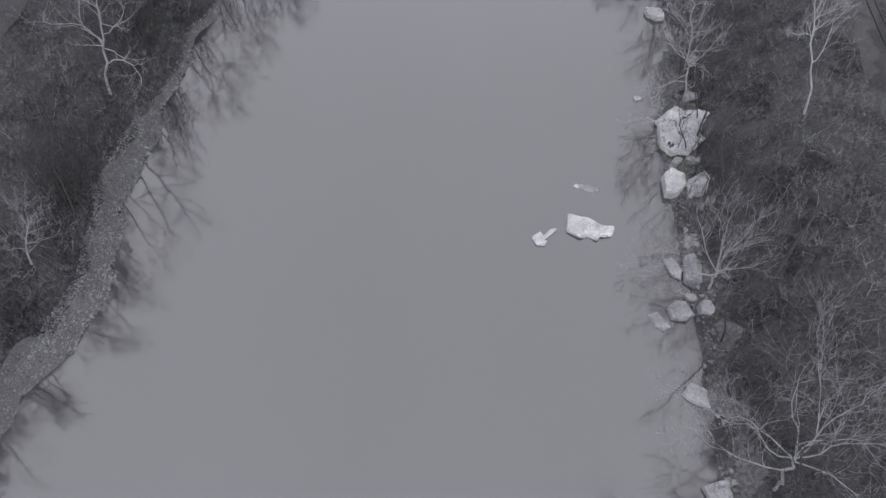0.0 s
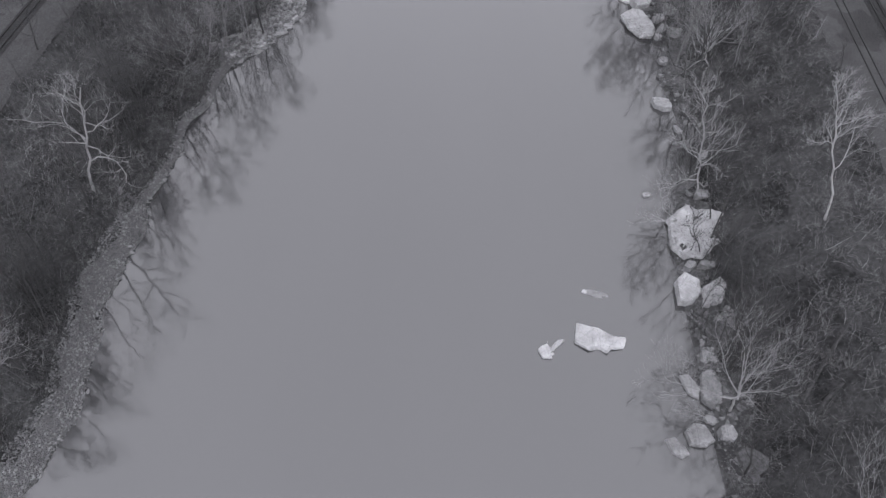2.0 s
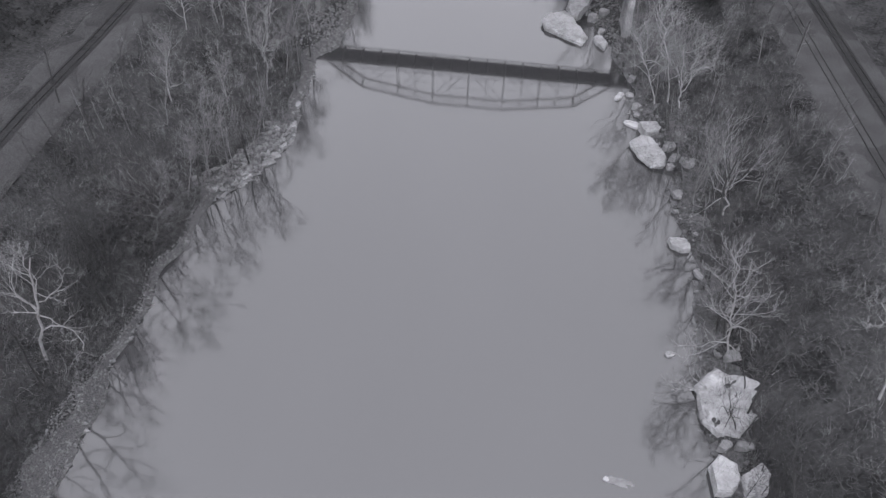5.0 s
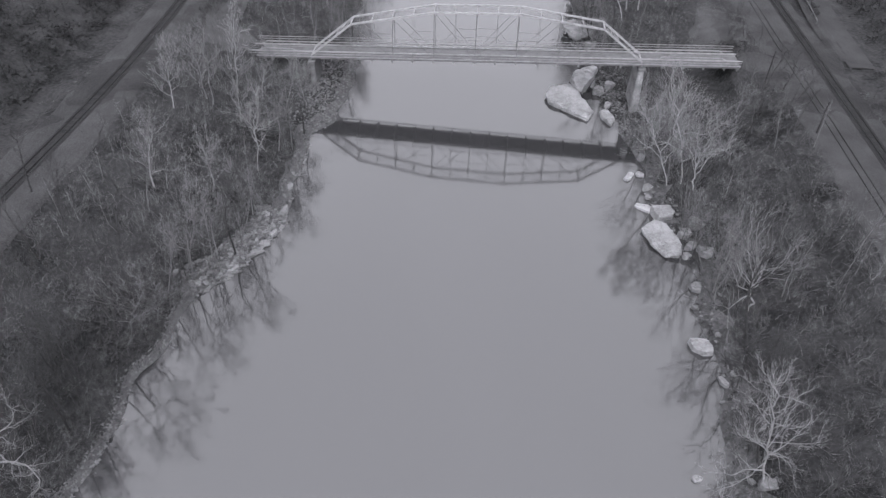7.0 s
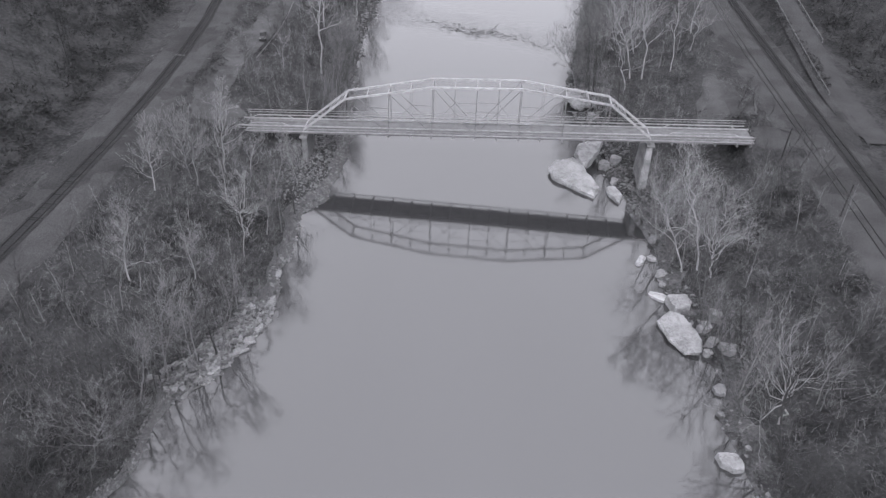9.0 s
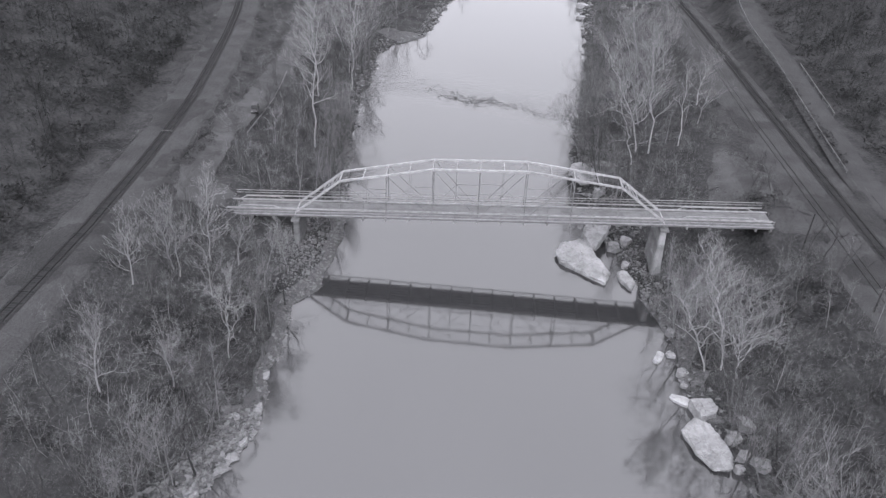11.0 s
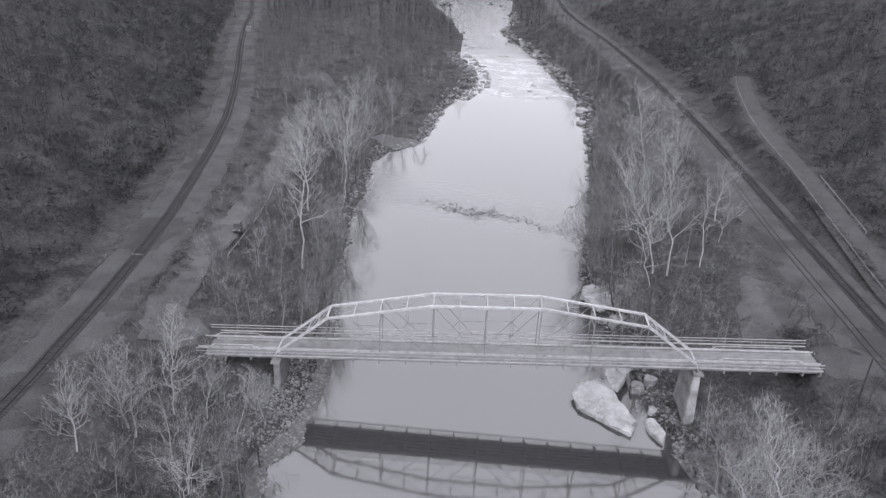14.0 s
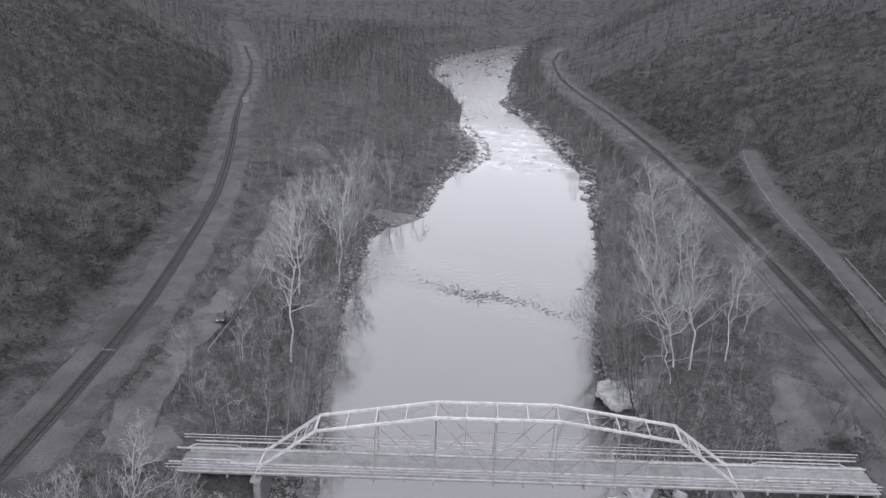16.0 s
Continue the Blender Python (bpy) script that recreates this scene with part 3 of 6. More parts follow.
def patch(name, cx, cy, rx, ry, mat, label, category, lift=0.16):
    """A worn patch of open ground with a ragged edge that lies on the slope."""
    v, f, rings, n = [], [], 8, 40
    for r in range(rings + 1):
        for k in range(n):
            a = 2 * math.pi * k / n
            q = r / rings * (1 + 0.16 * math.sin(3 * a + cx) + 0.1 * math.sin(7 * a + cy))
            x, y = cx + rx * q * math.cos(a), cy + ry * q * math.sin(a)
            v.append((x, y, ground_z(x, y) + lift - 0.5 * (r == rings)))
    for r in range(rings):
        f += [(r * n + k, r * n + (k + 1) % n, (r + 1) * n + (k + 1) % n, (r + 1) * n + k) for k in range(n)]
    return tagged(sheet(name, v, f, mat), label, category, kind="structure")


patch("gravel_patch", 59.5, 221, 7, 12, M_DIRT, "bare dirt clearing by the end of the bridge", "gravel", 0.08)
patch("gravel_patch", 65, 200, 6, 6, M_GRAVEL, "gravel crossing at the end of the bridge", "gravel", 0.2)
patch("gravel_patch", 83.2, 214, 4.6, 15, M_GRAVEL, "gravel apron where the road meets the crossing", "gravel", 0.2)
patch("gravel_patch", -57.5, 200, 6, 5, M_DIRT, "dirt turning place at the end of the bridge", "gravel", 0.2)
patch("gravel_bar", -31, 351, 12, 6, M_SHINGLE, "pale gravel bar at the river's edge", "gravel bar", 0.25)
patch("clearing", -58, 352, 7, 5, M_DIRT, "bare earth clearing among bare trees", "clearing", 0.25)
patch("clearing", -72, 400, 9, 7, M_DIRT, "bare earth clearing among bare trees", "clearing", 0.25)


def railway(label, x_of, level, ys, near, dark):
    t = thing("railway_track", label, "railway track", pose(0, 0, 0), "railway tracks")
    bed = []
    ya = np.arange(ys[0], ys[1], 3.0)
    xa, dx = x_of(ya), np.gradient(x_of(ya), ya)
    nx, ny = 1 / np.sqrt(1 + dx * dx), -dx / np.sqrt(1 + dx * dx)
    if dark:
        cross = ((-1.75, 0.06), (-1.4, 0.26), (1.4, 0.26), (1.75, 0.06))
        v = np.concatenate([np.stack([xa + nx * o, ya + ny * o, level(ya) + z], 1) for o, z in cross])
        k = len(ya)
        f = [(a * k + j, (a + 1) * k + j, (a + 1) * k + j + 1, a * k + j + 1) for a in range(3) for j in range(k - 1)]
        b = sheet("ballast", v, f, M_BALLAST, False)
        b.parent = t
    up = 0.3 if dark else 0.1
    for o in (-0.72, 0.72):
        s = Shape()
        for j in range(len(ya) - 1):
            a = (xa[j] + nx[j] * o, ya[j] + ny[j] * o, level(ya[j]) + up + 0.12)
            c = (xa[j + 1] + nx[j + 1] * o, ya[j + 1] + ny[j + 1] * o, level(ya[j + 1]) + up + 0.12)
            s.beam(a, c, 0.09 if dark else 0.16, 0.16)
        part("rail", s, M_RAIL, t)
    tie = Shape()
    tie.beam((-1.3, 0, 0), (1.3, 0, 0), 0.26, 0.2)
    data, rest = tie.mesh("tie", M_TIE), Shape()
    for y in np.arange(ys[0], ys[1], 0.62):
        x = float(x_of(y))
        slope = float(x_of(y + 1) - x)
        m = pose(x, y, float(level(y)) + up - 0.06, rz=-math.degrees(math.atan(slope)) + random.uniform(-1.5, 1.5))
        if near[0] < y < near[1]:
            o = new("tie", data)
            o.parent, o.matrix_basis = t, m
        elif dark:
            rest.add([m @ Vector(p) for p in tie.v], tie.f)
    if rest.v:
        part("timber", rest, M_TIE, t)["kind"] = "stuff"
    return t


railway("dark single railway track on a pale gravel bed", left_x, left_level, (60, 760), (150, 300), True)
railway("dark main railway track beside a siding", right_x, right_level, (60, 880), (150, 290), True)
railway("rusty siding track half buried in gravel", siding_x, right_level, (60, 470), (0, 0), False)
s = Shape()
s.beam((-75.3, 223.2, 14.5), (-72.9, 223.2, 14.5), 0.22, 0.1)
s.beam((-75.2, 223.2, 14.0), (-75.2, 223.2, 14.5), 0.15, 0.15)
s.beam((-73.0, 223.2, 14.0), (-73.0, 223.2, 14.5), 0.15, 0.15)
solid("crossing_board", s, M_CONCRETE, "white board lying across the railway track", "board")


def fence(name, pts, post_gap, tall, label, category, rail_h=0.3):
    t = thing(name, label, category, pose(pts[0][0], pts[0][1], pts[0][2]))
    o = Vector(pts[0])
    for a, b in zip(pts, pts[1:]):
        a, b = Vector(a) - o, Vector(b) - o
        s = Shape()
        s.beam(a + Vector((0, 0, tall)), b + Vector((0, 0, tall)), 0.12, rail_h)
        part("rail", s, M_OLDSTEEL, t)
        k = max(1, int((b - a).length / post_gap))
        for i in range(k):
            p = a.lerp(b, i / k)
            q = Shape()
            q.beam(p - Vector((0, 0, 0.6)), p + Vector((0, 0, tall + 0.1)), 0.14, 0.14)
            part("post", q, M_OLDSTEEL, t)
    return t


fence("guard_rail", [(x, y, ground_z(x, y)) for x, y in ((-57.2, 230), (-57.0, 242), (-57.2, 254), (-57.9, 266), (-59, 278))], 4, 0.75, "pale guard rail beside the dirt road", "guard rail", 0.32)
fence("guard_rail", [(float(road_x(y)) - 3.3, y, float(road_level(y))) for y in range(222, 405, 14)], 4, 0.7, "pale guard rail on the downhill side of the road", "guard rail", 0.3)
fence("guard_rail", [(float(road_x(y)) + 3.4, y, float(road_level(y))) for y in (252, 262, 274, 286)], 4, 0.7, "short pale guard rail on the uphill side", "guard rail", 0.3)


def pole(x, y, tall, arms, label):
    z = ground_z(x, y)
    t = thing("utility_pole", label, "utility pole", pose(x, y, z), "utility poles")
    s = Shape()
    s.tube([(0, 0, -0.8), (0, 0, tall * 0.5), (0, 0, tall)], [0.19, 0.16, 0.12], 7, True)
    part("pole", s, M_DARKBARK, t)
    for k in range(arms):
        s = Shape()
        s.beam((-1.2, 0, tall - 0.5 - k * 0.9), (1.2, 0, tall - 0.5 - k * 0.9), 0.12, 0.14)
        arm = part("crossarm", s, M_DARKBARK, t)
        for o in (-1.05, -0.45, 0.45, 1.05):
            q = Shape()
            q.tube([(o, 0, tall - 0.44 - k * 0.9), (o, 0, tall - 0.25 - k * 0.9)], [0.05, 0.04], 6, True)
            part("insulator", q, M_CONCRETE, arm)


pole(-127.5, 497, 13, 2, "dark timber utility pole with crossarms beside the railway")
pole(-150, 536, 12, 1, "dark timber utility pole at the forest edge")
pole(68.3, 170.5, 7.0, 0, "short dark timber pole beside the siding")
pole(63.4, 190.5, 8.0, 0, "leaning dark timber pole by the bridge end")
pole(66.5, 331, 9.5, 1, "dark timber pole with a crossarm beside the siding")

s = Shape()
s.box(-1.3, 1.3, -0.5, 0.5, -0.3, 0.9)
s.box(-1.4, 1.4, -0.6, 0.6, 0.9, 1.0)
solid("relay_box", s, M_CONCRETE, "small white equipment cabinet beside the railway", "cabinet", pose(70.5, 452, 12.5))
s = Shape()
s.box(-1.2, 1.2, -0.9, 0.9, -0.3, 2.3)
s.box(-1.4, 1.4, -1.1, 1.1, 2.3, 2.5)
solid("relay_box", s, M_UNDER, "small dark equipment cabinet beside the railway bend", "cabinet", pose(-128.5, 491, 14.0))


def car(x, y, turn):
    z = ground_z(x, y) + 0.36
    t = thing("car", "dark off-road car with a pale roof parked on the dirt road", "car", pose(x, y, z, rz=turn))
    prof = ((-2.25, 0.35), (-2.3, 0.75), (-2.15, 1.0), (-0.95, 1.08), (-0.95, 1.08), (1.9, 1.1), (2.2, 1.0), (2.28, 0.7), (2.2, 0.35))
    s = Shape()
    n = len(prof)
    s.v = [(sx * 0.9, p, q) for sx in (-1, 1) for p, q in prof]
    s.f = [tuple(range(n)), tuple(range(2 * n - 1, n - 1, -1))] + [(i, n + i, n + (i + 1) % n, (i + 1) % n) for i in range(n)]
    body = part("body", s, M_CARBODY, t)
    s = Shape()
    s.v = [(sx * w, p, q) for sx in (-1, 1) for p, q, w in ((-1.0, 1.08, 0.86), (-0.35, 1.72, 0.72), (1.75, 1.74, 0.72), (2.05, 1.08, 0.86))]
    s.f = [(0, 1, 2, 3), (7, 6, 5, 4), (0, 4, 5, 1), (2, 6, 7, 3), (3, 7, 4, 0)]
    part("windows", s, M_GLASS, t, "dark glass all round the cabin")
    s = Shape()
    s.box(-0.74, 0.74, -0.36, 1.78, 1.73, 1.8)
    part("roof", s, M_CARROOF, t, "pale roof panel")
    for sx in (-1, 1):
        for wy_ in (-1.4, 1.4):
            s = Shape()
            s.tube([(sx * 0.72, wy_, 0.36), (sx * 0.96, wy_, 0.36)], [0.36, 0.36], 14, True)
            wh = part("wheel", s, M_RUBBER, t)
            s = Shape()
            s.tube([(sx * 0.95, wy_, 0.36), (sx * 0.975, wy_, 0.36)], [0.2, 0.18], 10, True)
            part("rim", s, M_OLDSTEEL, wh)
        s = Shape()
        s.box(sx * 0.62 - 0.16, sx * 0.62 + 0.16, -2.31, -2.24, 0.72, 0.9)
        part("headlight", s, M_WHITE, body)


car(-59.0, 243.4, 12)

# ---- rocks ----
def hull(points):
    bm = bmesh.new()
    for p in points:
        bm.verts.new(p)
    res = bmesh.ops.convex_hull(bm, input=bm.verts[:])
    bmesh.ops.delete(bm, geom=[g for g in set(res["geom_interior"] + res["geom_unused"]) if isinstance(g, bmesh.types.BMVert)], context="VERTS")
    return bm


def rock_shape(w, d, h, seed, flat=0.6, sides=7):
    """A broken slab: the hull of a ragged outline with a nearly flat, tilted top, its edges chipped; it reaches below z = 0."""
    rng = random.Random(seed)
    tilt = (rng.uniform(-0.3, 0.3), rng.uniform(-0.3, 0.3))
    pts = []
    for k in range(sides):
        a = 2 * math.pi * (k + rng.uniform(-0.45, 0.45)) / sides
        c, n = math.cos(a), math.sin(a)
        r = rng.uniform(0.74, 1.12) / max(abs(c), abs(n)) ** 0.45
        x, y = c * r * 0.5, n * r * 0.5
        top = h * (1 + tilt[0] * x + tilt[1] * y) * rng.uniform(0.86, 1.06)
        pts += [(x * w * 1.06, y * d * 1.06, -1.0), (x * w * rng.uniform(0.98, 1.06), y * d * rng.uniform(0.98, 1.06), 0.25 * top), (x * w * (0.78 + 0.2 * flat), y * d * (0.78 + 0.2 * flat), top)]
    bm = hull(pts)
    bmesh.ops.dissolve_limit(bm, angle_limit=math.radians(9), verts=bm.verts[:], edges=bm.edges[:])
    bmesh.ops.bevel(bm, geom=bm.edges[:], offset=0.022 * min(w, d), segments=1, affect="EDGES", profile=0.5)
    bmesh.ops.triangulate(bm, faces=bm.faces[:])
    for i in range(3):
        long = [e for e in bm.edges if e.calc_length() > max(0.22, 0.07 * (w + d) / 2)]
        bmesh.ops.subdivide_edges(bm, edges=long, cuts=1)
        bmesh.ops.triangulate(bm, faces=bm.faces[:])
    size = (w + d) / 2
    for v in bm.verts:
        p = v.co / size * 6 + Vector((seed * 1.7, seed * 0.9, 0))
        q = noise.noise_vector(p * 0.6) * 0.026 + noise.noise_vector(p * 1.5) * 0.012 + noise.noise_vector(p * 4.1) * 0.007
        v.co += Vector((q.x, q.y, q.z * 0.7)) * size
        # a step where a layer has broken off
        if v.co.z > 0.5 * h and noise.noise(Vector((v.co.x, v.co.y, seed)) * (2.2 / size)) > 0.22:
            v.co.z -= 0.16 * h + 0.06
    bm.verts.index_update()
    s = Shape()
    s.v = [tuple(v.co) for v in bm.verts]
    s.f = [tuple(v.index for v in f.verts) for f in bm.faces]
    bm.free()
    return s


def boulder(x, y, w, d, h, turn, seed, label, flat=0.7, tilt=0, mat=None, z=None):
    z = max(ground_z(x, y), 0.02) if z is None else z
    s = rock_shape(w, d, h, seed, flat)
    return solid("boulder", s, mat or M_ROCK, label, "rock", pose(x, y, z - 0.1, tilt, 0, turn), "boulders along the river")


def slab(x, y, outline, h, seed, label, tilt=(0.0, 0.0), undercut=0.0, mat=None):
    """A broken block with its own outline, a tilted top with chipped layers and rough sides that reach below the water or the ground."""
    rng, n = random.Random(seed), len(outline)
    size = sum(math.hypot(*p) for p in outline) / n
    bm = bmesh.new()
    rings = []
    for grow_by, z in ((1.06 - undercut, -1.6), (1.05 - undercut, 0.25 * h), (1.02, 0.72 * h), (0.93, h)):
        ring = []
        for px, py in outline:
            up = z + (z > 0.5 * h) * (tilt[0] * px + tilt[1] * py + rng.uniform(-0.05, 0.05) * h)
            j = 1 + rng.uniform(-0.05, 0.05)
            ring.append(bm.verts.new((px * grow_by * j, py * grow_by * j, up)))
        rings.append(ring)
    for a, b in zip(rings, rings[1:]):
        for i in range(n):
            bm.faces.new((a[i], b[i], b[(i + 1) % n], a[(i + 1) % n]))
    bm.faces.new(rings[-1])
    bmesh.ops.recalc_face_normals(bm, faces=bm.faces[:])
    bmesh.ops.triangulate(bm, faces=bm.faces[:])
    for i in range(4):
        bmesh.ops.subdivide_edges(bm, edges=[e for e in bm.edges if e.calc_length() > max(0.3, 0.13 * size)], cuts=1)
        bmesh.ops.triangulate(bm, faces=bm.faces[:])
    for v in bm.verts:
        p = v.co / size * 3 + Vector((seed * 1.7, seed * 0.9, 0))
        q = noise.noise_vector(p * 0.7) * 0.05 + noise.noise_vector(p * 1.9) * 0.035 + noise.noise_vector(p * 4.3) * 0.026
        v.co += Vector((q.x, q.y, q.z * 0.8)) * size
        if v.co.z > 0.5 * h:
            broken = noise.noise(Vector((v.co.x, v.co.y * 0.6, seed)) * (1.5 / size))
            v.co.z -= (0.1 * h + 0.06) * ((broken > 0.1) + (broken > 0.34))
    bm.verts.index_update()
    s = Shape()
    s.v = [tuple(v.co) for v in bm.verts]
    s.f = [tuple(v.index for v in f.verts) for f in bm.faces]
    bm.free()
    return solid("boulder", s, mat or M_ROCK, label, "rock", pose(x, y, -0.1), "boulders along the river")


MID = "pale flat-topped boulder standing out of the river"
EDGE = "pale boulder at the water's edge"
SLAB = "large pale sandstone slab at the water's edge"
SMALL = "small pale jagged rock standing out of the river"
def rocks(*rows):
    for x, y, w, d, h, turn, seed, lab in rows:
        boulder(x, y, w, d, h, turn, seed, lab, mat=M_STONE if "awash" in lab else M_PALEROCK if "river" in lab or "tip" in lab else M_ROCK, flat=0.95)


# out in the pool
rocks((17.6, 66.0, 2.0, 2.4, 0.5, 25, 5, SMALL), (19.3, 67.4, 2.9, 0.9, 0.5, 48, 6, SMALL), (18.7, 65.9, 0.6, 0.6, 0.15, 0, 7, SMALL),
      (23.5, 77.2, 0.8, 0.7, 0.3, 0, 8, "pale rock tip just above the water"), (25.2, 77.0, 3.7, 1.5, 0.17, -4, 9, "flat grey rock awash beside a pale tip"))
# slabs of the right bank
rocks((39.5, 82.7, 1.9, 1.6, 0.8, 30, 54, EDGE), (41.6, 82.2, 2.4, 1.4, 1.0, -10, 55, EDGE),
      (40.6, 75.2, 1.5, 1.0, 0.5, 0, 56, EDGE), (43.0, 73.6, 1.6, 1.5, 0.9, 20, 57, EDGE), (41.8, 72.6, 1.0, 1.2, 0.6, 50, 58, EDGE))
# slabs of the right bank
rocks((40.6, 55.4, 2.2, 2.4, 0.9, 0, 60, EDGE), (39.2, 57.6, 2.2, 1.2, 0.7, -20, 61, EDGE), (38.2, 42.7, 4.6, 2.8, 0.8, -28, 19, EDGE), (39.6, 30.3, 4.8, 3.0, 0.9, 10, 20, EDGE),
      (39.9, 122.3, 3.9, 3.6, 1.1, 12, 21, EDGE), (42.9, 96.8, 2.4, 2.2, 0.9, 0, 33, EDGE), (44.2, 106.2, 1.8, 2.0, 0.9, 0, 34, EDGE), (41.8, 115.7, 1.6, 2.8, 0.6, 40, 28, EDGE), (40.7, 131.4, 1.8, 1.4, 0.5, 0, 32, EDGE), (41.6, 136.6, 2.4, 2.4, 0.8, 0, 27, EDGE))
# slabs of the right bank
rocks((41.6, 149.8, 3.0, 2.6, 1.2, 10, 62, EDGE), (42.4, 146.4, 2.6, 1.8, 0.9, 30, 63, EDGE), (44.4, 144.6, 3.0, 2.6, 1.0, -30, 30, EDGE), (41.3, 144.4, 1.8, 1.6, 0.7, 20, 29, EDGE),
      (44.0, 151.8, 2.4, 3.0, 1.2, 10, 31, EDGE), (35.7, 159.0, 4.2, 2.4, 0.6, -34, 23, MID), (38.9, 156.4, 4.2, 4.8, 1.3, 15, 26, EDGE), (36.9, 162.6, 1.6, 1.6, 0.6, 0, 64, EDGE), (37.2, 165.4, 2.2, 2.0, 0.7, 30, 65, EDGE), (33.9, 169.6, 1.5, 3.4, 0.5, -28, 22, MID))
# slabs of the right bank
rocks((36.3, 170.6, 1.8, 2.0, 0.6, 20, 66, EDGE), (37.4, 176.5, 2.2, 2.6, 0.8, 0, 67, EDGE))
# by the bridge's pier
rocks((30.6, 205.4, 3.2, 3.2, 1.6, 10, 38, EDGE), (33.0, 206.6, 2.8, 3.2, 1.6, 40, 39, EDGE),
      (32.2, 198.6, 1.8, 2.0, 0.8, 0, 69, EDGE))
# above the bridge
rocks((32.4, 240.0, 5.8, 5.2, 2.2, 15, 42, SLAB), (30.2, 229.0, 3.4, 3.0, 1.4, 30, 43, EDGE), (42.5, 392, 5.5, 3.5, 1.2, 10, 44, EDGE), (44.5, 410, 6.5, 4.0, 1.4, -20, 45, SLAB),
      (34.6, 98.5, 1.8, 1.4, 0.5, 0, 46, EDGE))
# the large blocks, each with its own outline
slab(25.2, 68.7, ((-3.0, 2.6), (-0.2, 1.9), (2.2, 0.9), (3.7, 0.4), (3.1, -0.9), (1.5, -1.2), (1.0, -1.9), (0.1, -1.3), (-1.4, -1.7), (-3.4, -0.6)), 0.75, 3, MID, mat=M_PALEROCK)
slab(37.9, 148.9, ((-3.8, 2.7), (-1.0, 5.6), (0.9, 4.1), (1.8, 1.8), (2.9, -2.2), (2.3, -4.7), (-0.3, -5.0), (-2.4, -2.0)), 1.4, 25, SLAB, (0.08, 0.02), 0.1)
slab(23.1, 199.2, ((-5.5, 2.7), (-4.2, 5.3), (0.2, 7.9), (2.3, 5.6), (3.3, 0.7), (5.7, -3.9), (3.8, -7.7), (1.8, -6.5), (-2.2, -3.2), (-4.8, -0.8)), 1.5, 36, SLAB, (0.02, 0.06), 0.08)
slab(26.9, 207.4, ((-3.2, 0.3), (-2.2, 3.5), (2.8, 5.0), (3.8, 3.3), (1.1, -2.4), (-0.5, -5.0), (-2.0, -3.8)), 3.3, 37, "tilted sandstone block with a dark undercut face", (0.22, 0.06), 0.42)
slab(31.6, 193.5, ((-1.3, 2.4), (0.6, 3.0), (1.7, -1.1), (0.5, -4.0), (-1.4, -0.2)), 1.0, 40, SLAB)
slab(40.6, 89.2, ((-3.2, 3.4), (-0.2, 5.9), (2.8, 4.0), (4.9, 1.6), (4.6, -2.7), (0.6, -5.4), (-1.9, -4.9), (-3.2, -2.5), (-3.4, 0.6)), 2.7, 13, SLAB, (0.44, 0.0), 0.12, mat=M_PALEROCK)
slab(38.7, 78.5, ((-1.6, 1.3), (-0.4, 2.9), (1.7, 1.6), (1.8, -0.7), (0.2, -2.6), (-1.6, -2.4)), 1.7, 11, EDGE, (0.1, 0.0), mat=M_PALEROCK)
slab(42.0, 77.3, ((-1.5, 0.9), (1.1, 2.6), (1.9, 0.8), (0.8, -2.0), (-1.7, -2.3)), 2.9, 12, EDGE, (0.2, 0.0), mat=M_PALEROCK)
slab(39.7, 62.3, ((-1.0, 2.2), (0.1, 2.8), (1.4, 1.9), (1.0, -2.1), (-0.2, -2.9), (-1.4, -1.8)), 1.3, 16, EDGE, (0.12, 0.0))
slab(40.2, 67.7, ((-0.9, 2.1), (0.6, 2.4), (1.3, 0.7), (0.8, -2.0), (-0.6, -2.4), (-1.2, -1.1)), 1.5, 59, EDGE, (0.15, 0.0))
slab(37.1, 62.4, ((-1.4, 1.5), (-0.1, 1.9), (1.2, -0.3), (0.8, -1.7), (-0.4, -1.1)), 0.6, 15, EDGE)
slab(37.2, 55.3, ((-1.7, 0.4), (-0.6, 1.5), (0.9, 1.4), (1.8, -0.6), (0.6, -1.5), (-1.3, -1.4)), 0.9, 17, EDGE)
slab(34.4, 53.4, ((-1.5, 1.0), (-0.3, 1.4), (0.8, 0.3), (1.3, -0.8), (0.3, -1.3), (-0.8, -0.8)), 0.5, 18, EDGE)
slab(28.3, 237.8, ((-5.0, 0.4), (-3.7, 5.1), (3.2, 5.4), (5.0, 1.5), (2.9, -4.3), (-2.0, -5.4)), 3.2, 41, "large pale block with a dark overhang above the water", (0.16, 0.03), 0.4)
# ledges of the left bank
rocks((-36.2, 137.6, 3.2, 1.4, 0.6, 35, 71, EDGE), (-35.2, 140.2, 2.4, 1.5, 0.7, 20, 72, EDGE), (-38.8, 133.0, 2.6, 1.4, 0.6, 50, 73, EDGE), (-34.6, 143.4, 3.0, 1.6, 0.6, 60, 74, EDGE), (-33.9, 150.2, 2.6, 1.6, 0.7, 85, 75, EDGE), (-36.6, 146.8, 2.4, 1.8, 0.9, 30, 76, EDGE),
      (-34.8, 158.0, 2.2, 1.5, 0.6, 80, 77, EDGE))


